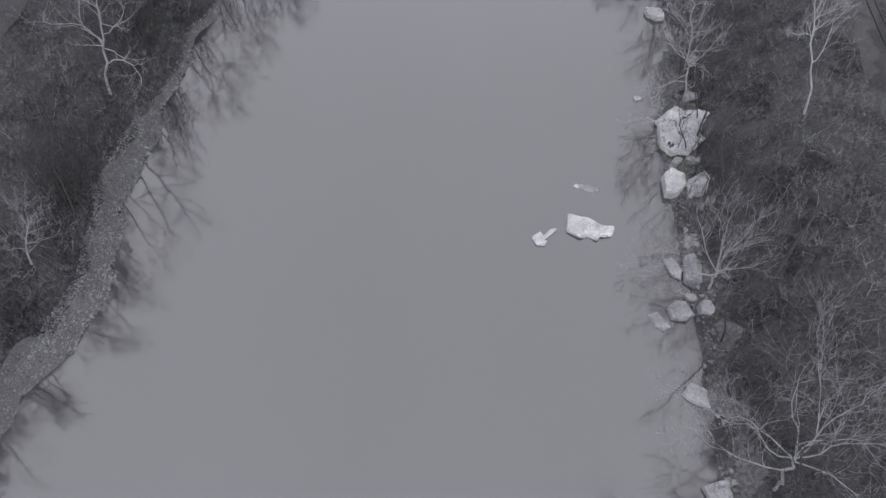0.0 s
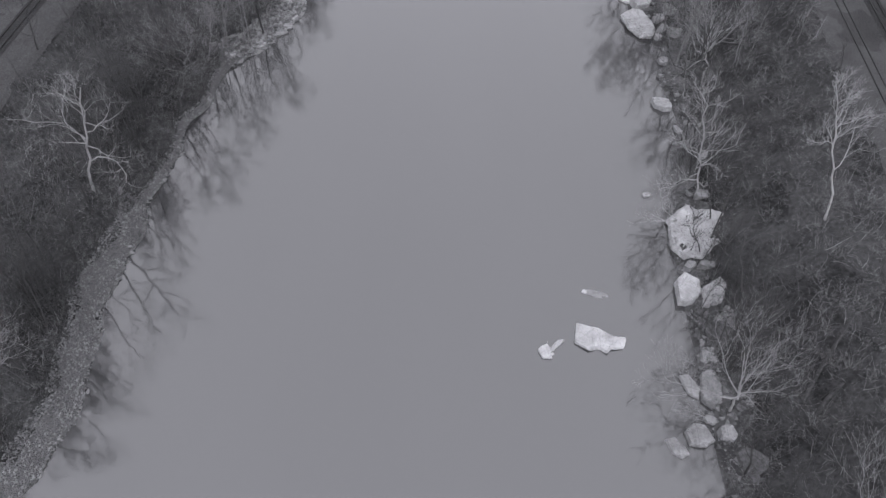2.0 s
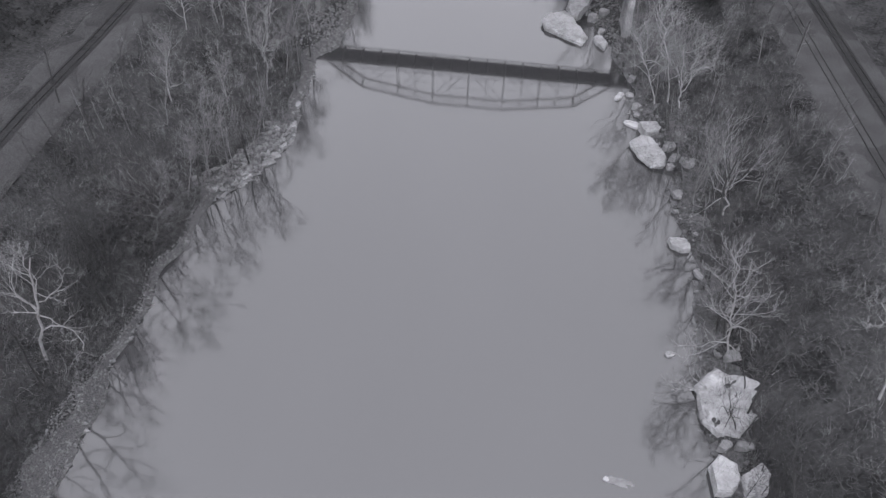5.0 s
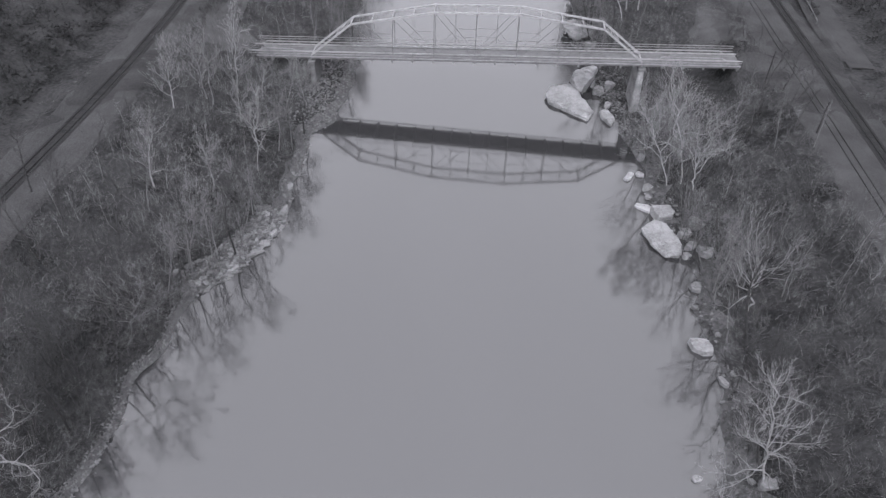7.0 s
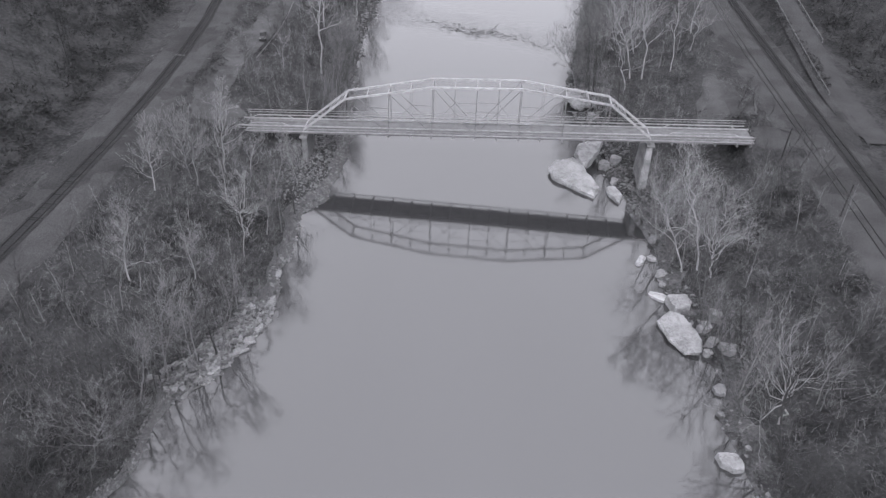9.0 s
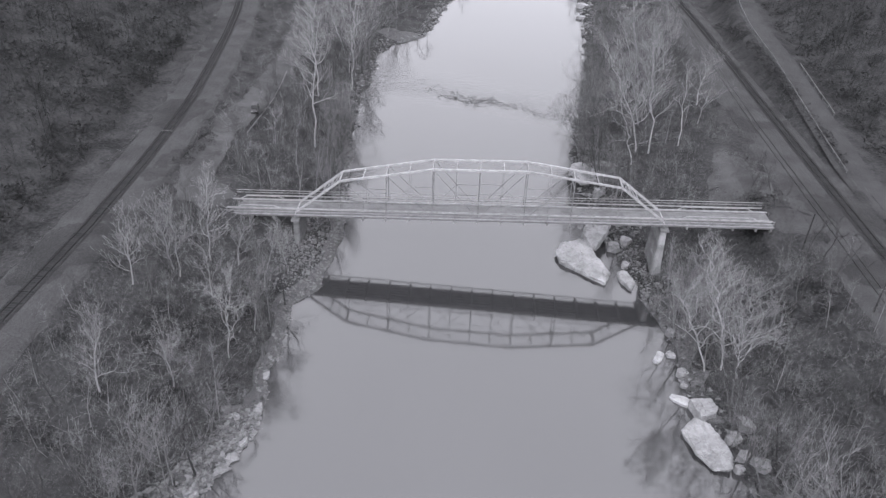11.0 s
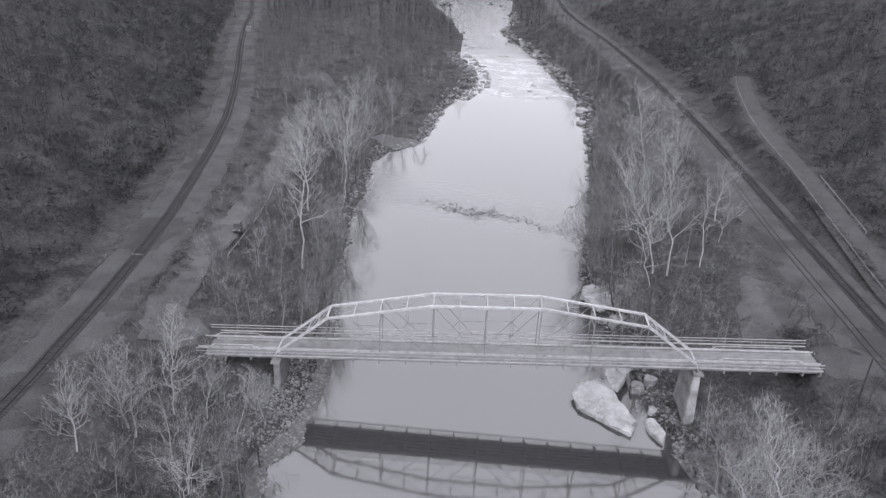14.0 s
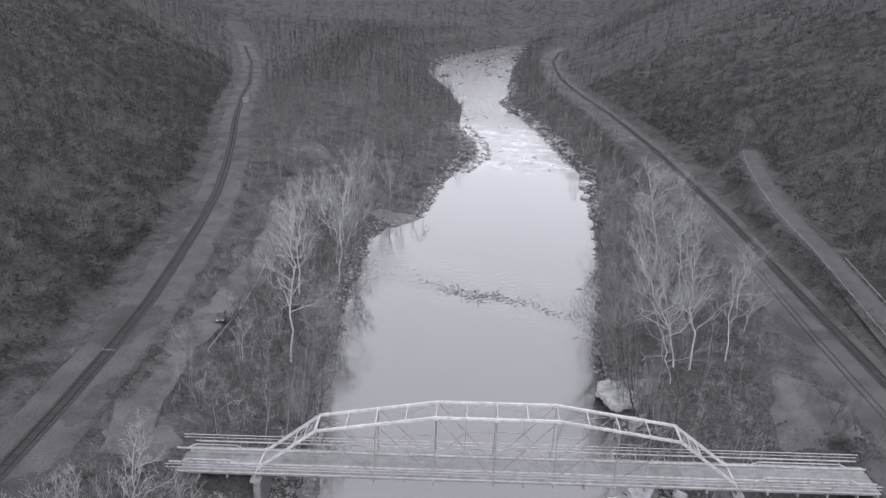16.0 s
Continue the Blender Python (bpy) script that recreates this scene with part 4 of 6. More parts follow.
# loose stones: the riprap of the left bank, the cobbles of the right bank, the rocks of the rapids
STONES = []
for k in range(8):
    rng = random.Random(k)
    bm = hull([(rng.choice((-1, 1)) * rng.uniform(0.3, 0.62), rng.choice((-1, 1)) * rng.uniform(0.2, 0.5), rng.choice((-1, 1)) * rng.uniform(0.18, 0.32)) for i in range(9)])
    bmesh.ops.triangulate(bm, faces=bm.faces[:])
    bm.verts.index_update()
    STONES.append((np.array([tuple(v.co) for v in bm.verts]), np.array([[v.index for v in f.verts] for f in bm.faces])))
    bm.free()


def scatter(name, templates, spots, mat, label, category, soft=False):
    """Joins copies of the templates (corners, triangles), each at (x, y, z, size, stretch up, turn), into one mesh of kind stuff."""
    vs, fs, base = [], [], 0
    spots = np.asarray(spots, float)
    pick = np.random.default_rng(7).integers(0, len(templates), len(spots))
    for k, (tv, tf) in enumerate(templates):
        p = spots[pick == k]
        if not len(p):
            continue
        c, s = np.cos(p[:, 5])[:, None], np.sin(p[:, 5])[:, None]
        x = (tv[None, :, 0] * c - tv[None, :, 1] * s) * p[:, 3:4] + p[:, 0:1]
        y = (tv[None, :, 0] * s + tv[None, :, 1] * c) * p[:, 3:4] + p[:, 1:2]
        z = tv[None, :, 2] * p[:, 3:4] * p[:, 4:5] + p[:, 2:3]
        vs.append(np.stack([x, y, z], 2).reshape(-1, 3))
        fs.append((tf[None] + (np.arange(len(p)) * len(tv))[:, None, None] + base).reshape(-1, 3))
        base += len(p) * len(tv)
    ob = sheet(name, np.concatenate(vs), np.concatenate(fs), mat, soft)
    return tagged(ob, label, category, kind="stuff")


rng = np.random.default_rng(11)


def bank_spots(count, side, y0, y1, d0, d1, s0, s1, power=1.5, sink=0.0):
    y = rng.uniform(y0, y1, count)
    d = d0 + (d1 - d0) * rng.random(count) ** power
    x = curve_at(SHORE_L, y) + 0.9 * ripple(0 * y, y, 5.0) - d if side < 0 else curve_at(SHORE_R, y) + 0.9 * ripple(0 * y + 9, y, 5.5) + d
    size = s0 + (s1 - s0) * rng.random(count) ** 2.5
    return np.stack([x, y, np.maximum(height(x, y), -0.4) + size * 0.15 - sink, size, rng.uniform(0.7, 1.2, count), rng.uniform(0, 6.3, count)], 1)


spots = np.concatenate([bank_spots(10500, -1, 20, 88, -0.3, 3.3, 0.08, 0.42, 1.5), bank_spots(3500, -1, 86, 130, -0.3, 1.5, 0.08, 0.42, 1.3), bank_spots(6000, -1, 36, 88, 0.8, 3.5, 0.08, 0.34, 1.2), bank_spots(90, -1, 20, 128, -0.6, 1.2, 0.5, 0.95), bank_spots(2600, -1, 127, 149, -0.5, 4.5, 0.2, 1.3), bank_spots(900, -1, 148, 182, -0.5, 2.0, 0.15, 0.8), bank_spots(4200, -1, 180, 217, -0.5, 8.5, 0.12, 0.6, 1.1), bank_spots(1300, -1, 216, 250, -0.5, 3, 0.18, 0.8),
                        bank_spots(1500, -1, 250, 420, -0.6, 5, 0.3, 1.2), bank_spots(900, -1, 420, 530, -6, 9, 0.5, 2.2)])
scatter("riprap", STONES, spots, M_STONE, "pale broken stones heaped along the waterline", "stones")
spots = np.concatenate([bank_spots(900, 1, 20, 130, -0.4, 3, 0.15, 0.9), bank_spots(1000, 1, 130, 225, -0.4, 4, 0.15, 0.9), bank_spots(700, 1, 186, 214, -0.4, 6.5, 0.15, 0.8, 1.0), bank_spots(1100, 1, 225, 420, -0.6, 5, 0.4, 1.6), bank_spots(700, 1, 420, 700, -1, 6, 0.8, 3.0)])
scatter("cobbles", STONES, spots, M_COBBLE, "loose stones and cobbles at the foot of the wooded bank", "stones")
# a riffle in broken rows, and the rapids above it;
# besides real stones, small dark ones stand in for dark reflections in the ripples
rows = []
for number, west, span_x, wide, big in ((1900, -20, 50, 1.4, 0.45), (900, -14, 18, 2.0, 0.5), (900, -28, 48, 4.5, 0.3)):
    x = west + span_x * rng.random(number) ** 0.8
    y = 288 - 0.37 * x + 1.6 * np.sin(x / 4.3) + 1.1 * np.sin(x / 1.7) + rng.normal(0, wide, number) + rng.exponential(1.5, number)
    rows.append(np.stack([x, y, 0 * x - 0.05, 0.1 + big * rng.random(number) ** 2.5, x * 0 + 0.75, rng.uniform(0, 6, number)], 1))
x = rng.normal(2, 5, 150)
rows.append(np.stack([x, 289 - 0.37 * x + rng.normal(0, 1.6, 150), 0 * x - 0.12, rng.uniform(0.25, 0.9, 150), 0 * x + 0.6, rng.uniform(0, 6, 150)], 1))
spots = np.concatenate(rows)
scatter("riffle_stones", STONES, spots, M_WETSTONE, "wet stones and dark reflection streaks breaking the calm river", "stones")
rows = []
for ya, yb, cnt, big, edge in ((428, 470, 120, 1.6, 0.3), (470, 600, 120, 2.0, 0.25), (600, 720, 90, 2.4, 0.3), (720, 1000, 420, 4.0, 0.7)):
    y = rng.uniform(ya, yb, cnt)
    xl, xr = curve_at(SHORE_L, y), curve_at(SHORE_R, y)
    u = rng.beta(edge, edge, cnt)
    x = xl + (xr - xl) * u
    rows.append(np.stack([x, y, 0 * x - 0.2, 0.4 + big * rng.random(cnt) ** 2, 0 * x + 0.7, rng.uniform(0, 6, cnt)], 1))
y = rng.uniform(770, 1015, 260)
x = curve_at(SHORE_L, y) + rng.normal(0, 4, 260)
rows.append(np.stack([x, y, 0 * x, rng.uniform(1.0, 4.5, 260), 0 * x + 0.7, rng.uniform(0, 6, 260)], 1))
scatter("rapids_stones", STONES, np.concatenate(rows), M_WETSTONE, "wet stones breaking the rapids upstream", "stones")


# thin white flecks added to imitate the glint of a faint ripple patch
x = -3.4 + 9.0 * rng.random(90)
y = 51.2 - x + rng.normal(0, 0.7, 90)
scatter("foam_flecks", STONES, np.stack([x, y, 0 * x - 0.01, 0.05 + 0.2 * rng.random(90) ** 2, 0 * x + 0.15, rng.uniform(0, 6, 90)], 1), M_WHITE, "faint light ripple on the calm pool, made of thin white flecks", "foam")


def left_shore(y):
    return curve_at(SHORE_L, y) + 0.9 * ripple(0 * y, y, 5.0)


def beach(y):
    """The beach is narrow where the brush comes down to the water."""
    return 1 - 0.6 * smooth(82, 90, y) * (1 - smooth(122, 128, y)) - 0.3 * (1 - smooth(24, 40, y))


shingle_bank = ribbon("shingle_bank", left_shore, [(0.6, 0), (-0.2, 0), (-1.0, 0.02), (-1.9, 0), (-2.5, 0), (-3.2, -0.35)], M_SHINGLE, "narrow grey shingle beach below the brush", "shingle", 0.08, y0=-40, y1=250, step=0.8, ragged=0.4, width=beach)


blocks = []
for k, (tv, tf) in enumerate(STONES):
    s = Shape()
    s.add(tv, tf)
    blocks.append(s.mesh("stone", M_BLOCK))
big = np.concatenate([bank_spots(90, -1, 128, 148, -0.4, 4.0, 0.6, 1.5, 1.2), bank_spots(110, -1, 182, 216, -0.4, 5.5, 0.35, 0.85, 1.2), bank_spots(70, -1, 40, 86, -0.5, 0.7, 0.3, 0.7)])
for k, (x, y, z, size, tall, turn) in enumerate(big):
    stone = new("stone", blocks[k % len(blocks)])
    stone.parent = shingle_bank
    stone.matrix_basis = pose(x, y, z, k * 37 % 30 - 15, k * 53 % 24 - 12, math.degrees(turn)) @ Matrix.Diagonal((size, size, size * tall, 1))


def right_shore(y):
    return curve_at(SHORE_R, y) + 0.9 * ripple(0 * y + 9, y, 5.5)


ribbon("rock_ledge", right_shore, [(-0.5, 0), (0.3, 0.03), (1.3, 0.04), (2.4, 0), (3.4, -0.05), (4.2, -0.3)], M_LEDGE, "low pale bedrock ledge under the brush at the waterline", "rock ledge", 0.08, y0=-40, y1=190, step=0.8, ragged=0.8)

def fallen_tree(log, thick, seed, mat, label):
    """A trunk fallen from the bank towards the water, with broken side branches."""
    s, r = Shape(), random.Random(seed)
    s.tube(log, [thick * (1 - 0.19 * i) for i in range(len(log))], 7, True)
    for k in range(9):
        p = Vector(log[1 + k % 4])
        q = p + Vector((r.uniform(-2.4, -0.4), r.uniform(-1.8, 1.8), r.uniform(0.3, 1.6)))
        s.tube([p, p.lerp(q, 0.5) + Vector((0, 0, 0.2)), q], [thick * 0.34, thick * 0.24, 0.02], 5)
    return solid("fallen_tree", s, mat, label, "fallen tree")


# fallen trees reaching out over the water above the bridge
fallen_tree([(36.5, 273.5, 4.2), (33, 272.6, 4.0), (29.5, 271.2, 3.3), (26.5, 270.6, 2.4), (23.6, 270.0, 1.2)], 0.22, 4, M_BARK, "pale fallen tree reaching out over the river")
fallen_tree([(41.0, 309, 1.8), (38.8, 307.5, 6.0), (35.2, 304.5, 6.0), (31.8, 301, 3.2), (28.6, 297.5, -0.2)], 0.26, 5, M_DARKBARK, "dark fallen tree dipping into the river")
# dark logs lying on the slope of the wooded bank
for xa, ya, xb, yb, r0 in ((48.9, 58.3, 54.6, 67.2, 0.26), (50.1, 56.6, 52.9, 59.8, 0.28), (58.5, 141.5, 62.0, 148.0, 0.2)):
    s = Shape()
    ends = [Vector((xa + (xb - xa) * f, ya + (yb - ya) * f + 0.3 * math.sin(f * 4), 0)) for f in (0, 0.35, 0.7, 1)]
    s.tube([(p.x - xa, p.y - ya, ground_z(p.x, p.y) + 0.3 - ground_z(xa, ya)) for p in ends], [r0, r0 * 0.9, r0 * 0.75, r0 * 0.5], 8, True)
    solid("fallen_log", s, M_DARKBARK, "dark fallen log lying among the brush", "log", pose(xa, ya, ground_z(xa, ya)), "fallen logs")

# ---- bare winter trees ----
def fork(shape, fine, rng, p, d, length, r, level, depth, spread, up, thin=0.015):
    """A limb that winds upwards and splits into two or three, with side twigs on the way."""
    k = (5, 6, 5, 4, 2, 1, 1)[level]
    pts, rad = [tuple(p)], [r]
    q, dd = Vector(p), Vector(d)
    for i in range(k):
        dd = (dd + Vector((rng.gauss(0, 0.17), rng.gauss(0, 0.17), rng.gauss(0, 0.1) + up * min(level, 2)))).normalized()
        q = q + dd * (length / k)
        pts.append(tuple(q))
        rad.append(max(r * (1 - (0.35 if level < depth else 0.7) * (i + 1) / k), thin))
    (shape if level < min(4, depth) else fine).tube(pts, rad, (7, 5, 4, 3, 3, 3, 3)[level])
    if level == depth:
        return
    n = 2 if rng.random() < 0.55 else 3
    turn = rng.uniform(0, 6.28)
    along = dd.orthogonal().normalized()
    other = dd.cross(along)
    for j in range(n):
        a = turn + 2 * math.pi * (j + rng.uniform(-0.25, 0.25)) / n
        tilt = spread * rng.uniform(0.5, 1.4)
        nd = (dd * math.cos(tilt) + (along * math.cos(a) + other * math.sin(a)) * math.sin(tilt)).normalized()
        fork(shape, fine, rng, q, nd, length * rng.uniform(0.6, 0.92), rad[-1] * rng.uniform(0.6, 0.86), level + 1, depth, spread, up, thin)
    for i in range(1, k):
        if rng.random() < 0.42:
            a = rng.uniform(0, 6.28)
            nd = (dd * 0.5 + Vector((math.cos(a), math.sin(a), rng.uniform(-0.1, 0.5)))).normalized()
            fork(shape, fine, rng, pts[i], nd, length * rng.uniform(0.3, 0.6), rad[i] * 0.45, min(level + 2, depth), depth, spread, up, thin)


def stem(shape, fine, rng, tall, thick, depth, spread, up, bole, thin):
    """A winding trunk with limbs along it from the height bole (a share of the whole) and a forked top."""
    k, top = 9, tall * 0.62
    pts, rad = [(0, 0, -0.5)], [thick * 1.25]
    q, dd = Vector((0, 0, -0.5)), Vector((0, 0, 1))
    for i in range(k):
        dd = (dd + Vector((rng.gauss(0, 0.09), rng.gauss(0, 0.09), 0.1))).normalized()
        q = q + dd * (top / k)
        pts.append(tuple(q))
        rad.append(thick * (1 - 0.6 * (i + 1) / k))
    shape.tube(pts, rad, 8)
    turn = rng.uniform(0, 6.28)
    for i in range(1, k):
        f = i / k
        if f * 0.62 < bole:
            continue
        for j in range(1 if rng.random() < 0.7 else 2):
            turn += 2.4 + rng.uniform(-0.5, 0.5)
            lift = rng.uniform(0.35, 1.1) * (0.5 + f)
            nd = Vector((math.cos(turn), math.sin(turn), lift)).normalized()
            fork(shape, fine, rng, pts[i], nd, tall * rng.uniform(0.1, 0.2) * (1.25 - 0.6 * f) * (0.6 + spread), rad[i] * rng.uniform(0.4, 0.62), 1, depth, spread, up, thin)
    for j in range(3):
        a = turn + j * 2.1
        nd = (dd + Vector((math.cos(a), math.sin(a), 0)) * spread).normalized()
        fork(shape, fine, rng, q, nd, tall * 0.15, rad[-1] * 0.8, 1, depth, spread, up, thin)


def tree_model(seed, tall, thick, depth, bark, twig, spread, up, bole):
    rng = random.Random(seed)
    t = thing("tree", "tall bare tree with pale branching limbs", "tree")
    wood, fine = Shape(), Shape()
    stem(wood, fine, rng, tall, thick, depth, spread, up, bole, 0.02 if depth == 5 else 0.015)
    top = max(v[2] for v in wood.v + fine.v)
    for s in (wood, fine):
        s.v = [(x * tall / top, y * tall / top, z * tall / top if z > 0 else z) for x, y, z in s.v]
    part("trunk", wood, bark, t, soft=True)
    part("crown", fine, twig, t)
    return t


TALL = 20.0
WIDE = [tree_model(k, TALL, 0.23, 5, M_BARK, M_SPRAY, a, 0.09, b) for k, a, b in ((1, 0.6, 0.12), (2, 0.7, 0.16), (3, 0.85, 0.13))]
HIGH = [tree_model(k, TALL, 0.2, 5, M_BARK, M_SPRAY, 0.48, 0.07, 0.2) for k in (5, 6, 7)]
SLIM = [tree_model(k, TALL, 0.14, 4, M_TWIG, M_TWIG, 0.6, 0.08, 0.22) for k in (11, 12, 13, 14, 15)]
DIMMED = [tree_model(k, TALL, 0.13, 3, M_DIM, M_DIM, 0.42, 0.08, 0.22) for k in (16, 17, 18)]
DARK = [tree_model(k, TALL, 0.17, 3, M_DARKBARK, M_DARKBARK, 0.45, 0.08, 0.15) for k in (21, 22)]
used = set()


def plant(models, k, x, y, tall, turn, lean, label, group):
    """The first tree of a model is the model itself; all others are copies of it."""
    src = models[k % len(models)]
    m = pose(x, y, ground_z(x, y) - 0.15, ry=math.degrees(math.atan2(lean, tall)), rz=0) @ pose(0, 0, 0, rz=turn) @ Matrix.Scale(tall / TALL, 4)
    if src not in used:
        used.add(src)
        src.matrix_basis = m
        ob = src
    else:
        ob = copy_thing(src, Matrix.Identity(4))
        ob.matrix_basis = m
    return tagged(ob, label, "tree", group)


def limb(wood, fine, rng, p, az, el, length, r, bow, depth):
    """A long winding limb with forking side branches on both sides."""
    k = 8
    az, el = math.radians(az), math.radians(el)
    d = Vector((math.cos(az) * math.cos(el), math.sin(az) * math.cos(el), math.sin(el)))
    pts, rad, q = [tuple(p)], [r], Vector(p)
    for i in range(k):
        d = (d + Vector((rng.gauss(0, 0.28), rng.gauss(0, 0.28), rng.gauss(0, 0.2) + bow / k))).normalized()
        q = q + d * (length / k)
        pts.append(tuple(q))
        rad.append(max(r * (1 - 0.85 * (i + 1) / k), 0.026))
    wood.tube(pts, rad, 6)
    for i in range(2, k + 1):
        for j in range(2 if i == k else 1):
            along = (Vector(pts[i]) - Vector(pts[i - 1])).normalized()
            a = rng.uniform(0, 6.28)
            side = along.cross(Vector((math.cos(a), math.sin(a), 0.4))).normalized()
            nd = (along * 0.75 + side * rng.uniform(0.5, 0.9) + Vector((0, 0, 0.12))).normalized()
            fork(wood, fine, rng, pts[i], nd, length * rng.uniform(0.16, 0.32) * (1.15 - 0.5 * i / k), max(rad[i] * 0.6, 0.022), 2, depth, 0.5, 0.05, 0.012)


def limbed_tree(x, y, tall, thick, lean, bole, limbs, seed, depth, bark=None):
    """A bare tree with its own main limbs: (height on the trunk, compass angle, angle up, length as a share of the tree, upward bend)."""
    rng = random.Random(seed)
    t = thing("tree", "dark crooked bare tree beside the railway siding" if bark == M_DARKBARK else "tall bare tree with white sinuous limbs on the river bank" if bark == M_WHITEBARK else "tall bare tree with pale sinuous limbs on the river bank", "tree", pose(x, y, ground_z(x, y) - 0.2), "pale bank trees")
    wood, fine, k = Shape(), Shape(), 9
    pts, rad = [], []
    for i in range(k + 1):
        f = i / k * bole
        wob = 0.012 * tall * min(i, 3) / 3
        pts.append((lean * f ** 1.3 + rng.gauss(0, wob), rng.gauss(0, wob), tall * f - 0.4 * (i == 0)))
        rad.append(max(0.52 * thick * (1.25 if i == 0 else 1) * (1 - 0.8 * f), 0.05))
    wood.tube(pts, rad, 8)
    for f, az, el, share, bow in limbs:
        i = min(max(f / bole * k, 0.5), k - 0.01)
        p = Vector(pts[int(i)]).lerp(Vector(pts[int(i) + 1]), i - int(i))
        limb(wood, fine, rng, p, az, el, share * tall, max(rad[int(i)] * 0.62, 0.05), bow, depth)
    part("trunk", wood, bark or M_BARK, t, soft=True)
    part("crown", fine, bark if bark in (M_DARKBARK, M_TWIG) else M_SPRAY, t)
    return t


def ascending(seed, count, f0, f1, el, share):
    """Limbs all round a straight trunk, steeper and shorter towards the top."""
    r = random.Random(seed)
    return [(f0 + (f1 - f0) * i / (count - 1), i * 137.5 + r.uniform(-25, 25), el + 28 * i / (count - 1) + r.uniform(-8, 8), share * (1.1 - 0.55 * i / (count - 1)) * r.uniform(0.8, 1.15), 0.5) for i in range(count)]


limbed_tree(66.4, 187.5, 10, 0.22, 2.5, 0.5, [(0.3, 30, 40, 0.5, 0.3), (0.4, 160, 45, 0.45, 0.4), (0.45, 60, 60, 0.5, 0.3), (0.5, 350, 20, 0.5, 0.3), (0.5, 110, 60, 0.5, 0.2)], 41, 3, M_DARKBARK)
limbed_tree(68.6, 184.0, 8, 0.18, 3.0, 0.6, [(0.4, 20, 30, 0.5, 0.3), (0.5, 170, 40, 0.4, 0.4), (0.6, 60, 60, 0.5, 0.3)], 42, 3, M_DARKBARK)
# the big sycamores that stand out from the woods
limbed_tree(-51.6, 84.3, 23, 0.42, 7.0, 0.86, [(0.42, 150, 80, 0.5, -0.1), (0.45, 168, 64, 0.34, 0.3), (0.5, 120, 70, 0.4, 0.1), (0.6, 60, 60, 0.26, 0.3), (0.72, 150, 50, 0.2, 0.4), (0.27, 355, 32, 0.46, -0.9), (0.4, 5, 4, 0.27, -0.3), (0.52, 358, 8, 0.4, -0.1), (0.6, 10, 16, 0.24, -0.2), (0.42, 186, 6, 0.18, -0.2), (0.78, 20, 50, 0.2, 0.3)], 3, 4)
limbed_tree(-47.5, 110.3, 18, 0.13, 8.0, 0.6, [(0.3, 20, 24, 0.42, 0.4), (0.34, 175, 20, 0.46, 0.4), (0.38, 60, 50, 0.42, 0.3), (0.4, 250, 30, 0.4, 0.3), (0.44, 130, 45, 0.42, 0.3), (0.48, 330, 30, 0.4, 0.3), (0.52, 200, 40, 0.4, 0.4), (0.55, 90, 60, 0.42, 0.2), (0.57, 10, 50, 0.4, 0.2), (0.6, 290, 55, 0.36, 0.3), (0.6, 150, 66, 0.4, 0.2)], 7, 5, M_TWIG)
limbed_tree(42.0, 96.8, 23, 0.3, -5.5, 0.92, [(0.18, 190, 4, 0.3, 0.1), (0.24, 172, 10, 0.34, 0.2), (0.29, 200, 14, 0.26, 0.4), (0.3, 0, 16, 0.16, 0.4), (0.36, 165, 20, 0.28, 0.4), (0.42, 195, 24, 0.26, 0.4), (0.16, 330, 0, 0.12, 0.2)] + ascending(1, 22, 0.3, 0.9, 24, 0.28), 11, 4)
limbed_tree(56.2, 85.2, 25, 0.34, -9.5, 0.92, [(0.38, 2, 46, 0.33, -0.7), (0.47, 178, 24, 0.28, -0.5), (0.55, 190, 30, 0.2, 0.2), (0.58, 10, 44, 0.14, 0.3)] + ascending(2, 10, 0.58, 0.9, 44, 0.2), 12, 4)
limbed_tree(41.4, 58.8, 15, 0.36, -1.5, 0.3, [(0.26, 178, 6, 0.72, 0.2), (0.2, 200, -6, 0.62, 0.3), (0.28, 150, 24, 0.66, 0.3), (0.28, 120, 40, 0.62, 0.3), (0.3, 95, 50, 0.6, 0.2), (0.3, 60, 46, 0.56, 0.3), (0.28, 25, 36, 0.48, 0.4), (0.26, 340, 18, 0.4, 0.4), (0.3, 250, 45, 0.4, 0.4), (0.3, 100, 66, 0.66, 0.1)], 13, 5)
limbed_tree(44.6, 30.3, 24, 0.42, -4.5, 0.4, [(0.36, 180, 12, 0.56, 0.3), (0.3, 205, -2, 0.5, 0.3), (0.38, 150, 34, 0.56, 0.3), (0.4, 110, 56, 0.62, 0.2), (0.4, 60, 60, 0.62, 0.2), (0.38, 35, 44, 0.52, 0.3), (0.36, 10, 30, 0.46, 0.4), (0.34, 330, 12, 0.44, 0.4), (0.4, 80, 74, 0.62, 0.1)], 14, 5)
limbed_tree(47.4, 128.0, 20, 0.34, -5.0, 0.36, [(0.2, 192, 2, 0.5, -0.1), (0.26, 172, 20, 0.46, 0.2), (0.3, 160, 44, 0.5, 0.3), (0.34, 110, 62, 0.56, 0.2), (0.35, 60, 58, 0.52, 0.2), (0.33, 25, 46, 0.46, 0.3), (0.3, 350, 30, 0.34, 0.4), (0.36, 145, 70, 0.58, 0.1), (0.36, 80, 76, 0.6, 0.1), (0.32, 220, 50, 0.4, 0.4), (0.3, 310, 46, 0.36, 0.4)], 15, 4)
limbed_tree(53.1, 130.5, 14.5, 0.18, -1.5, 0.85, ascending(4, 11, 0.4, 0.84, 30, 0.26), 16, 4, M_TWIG)
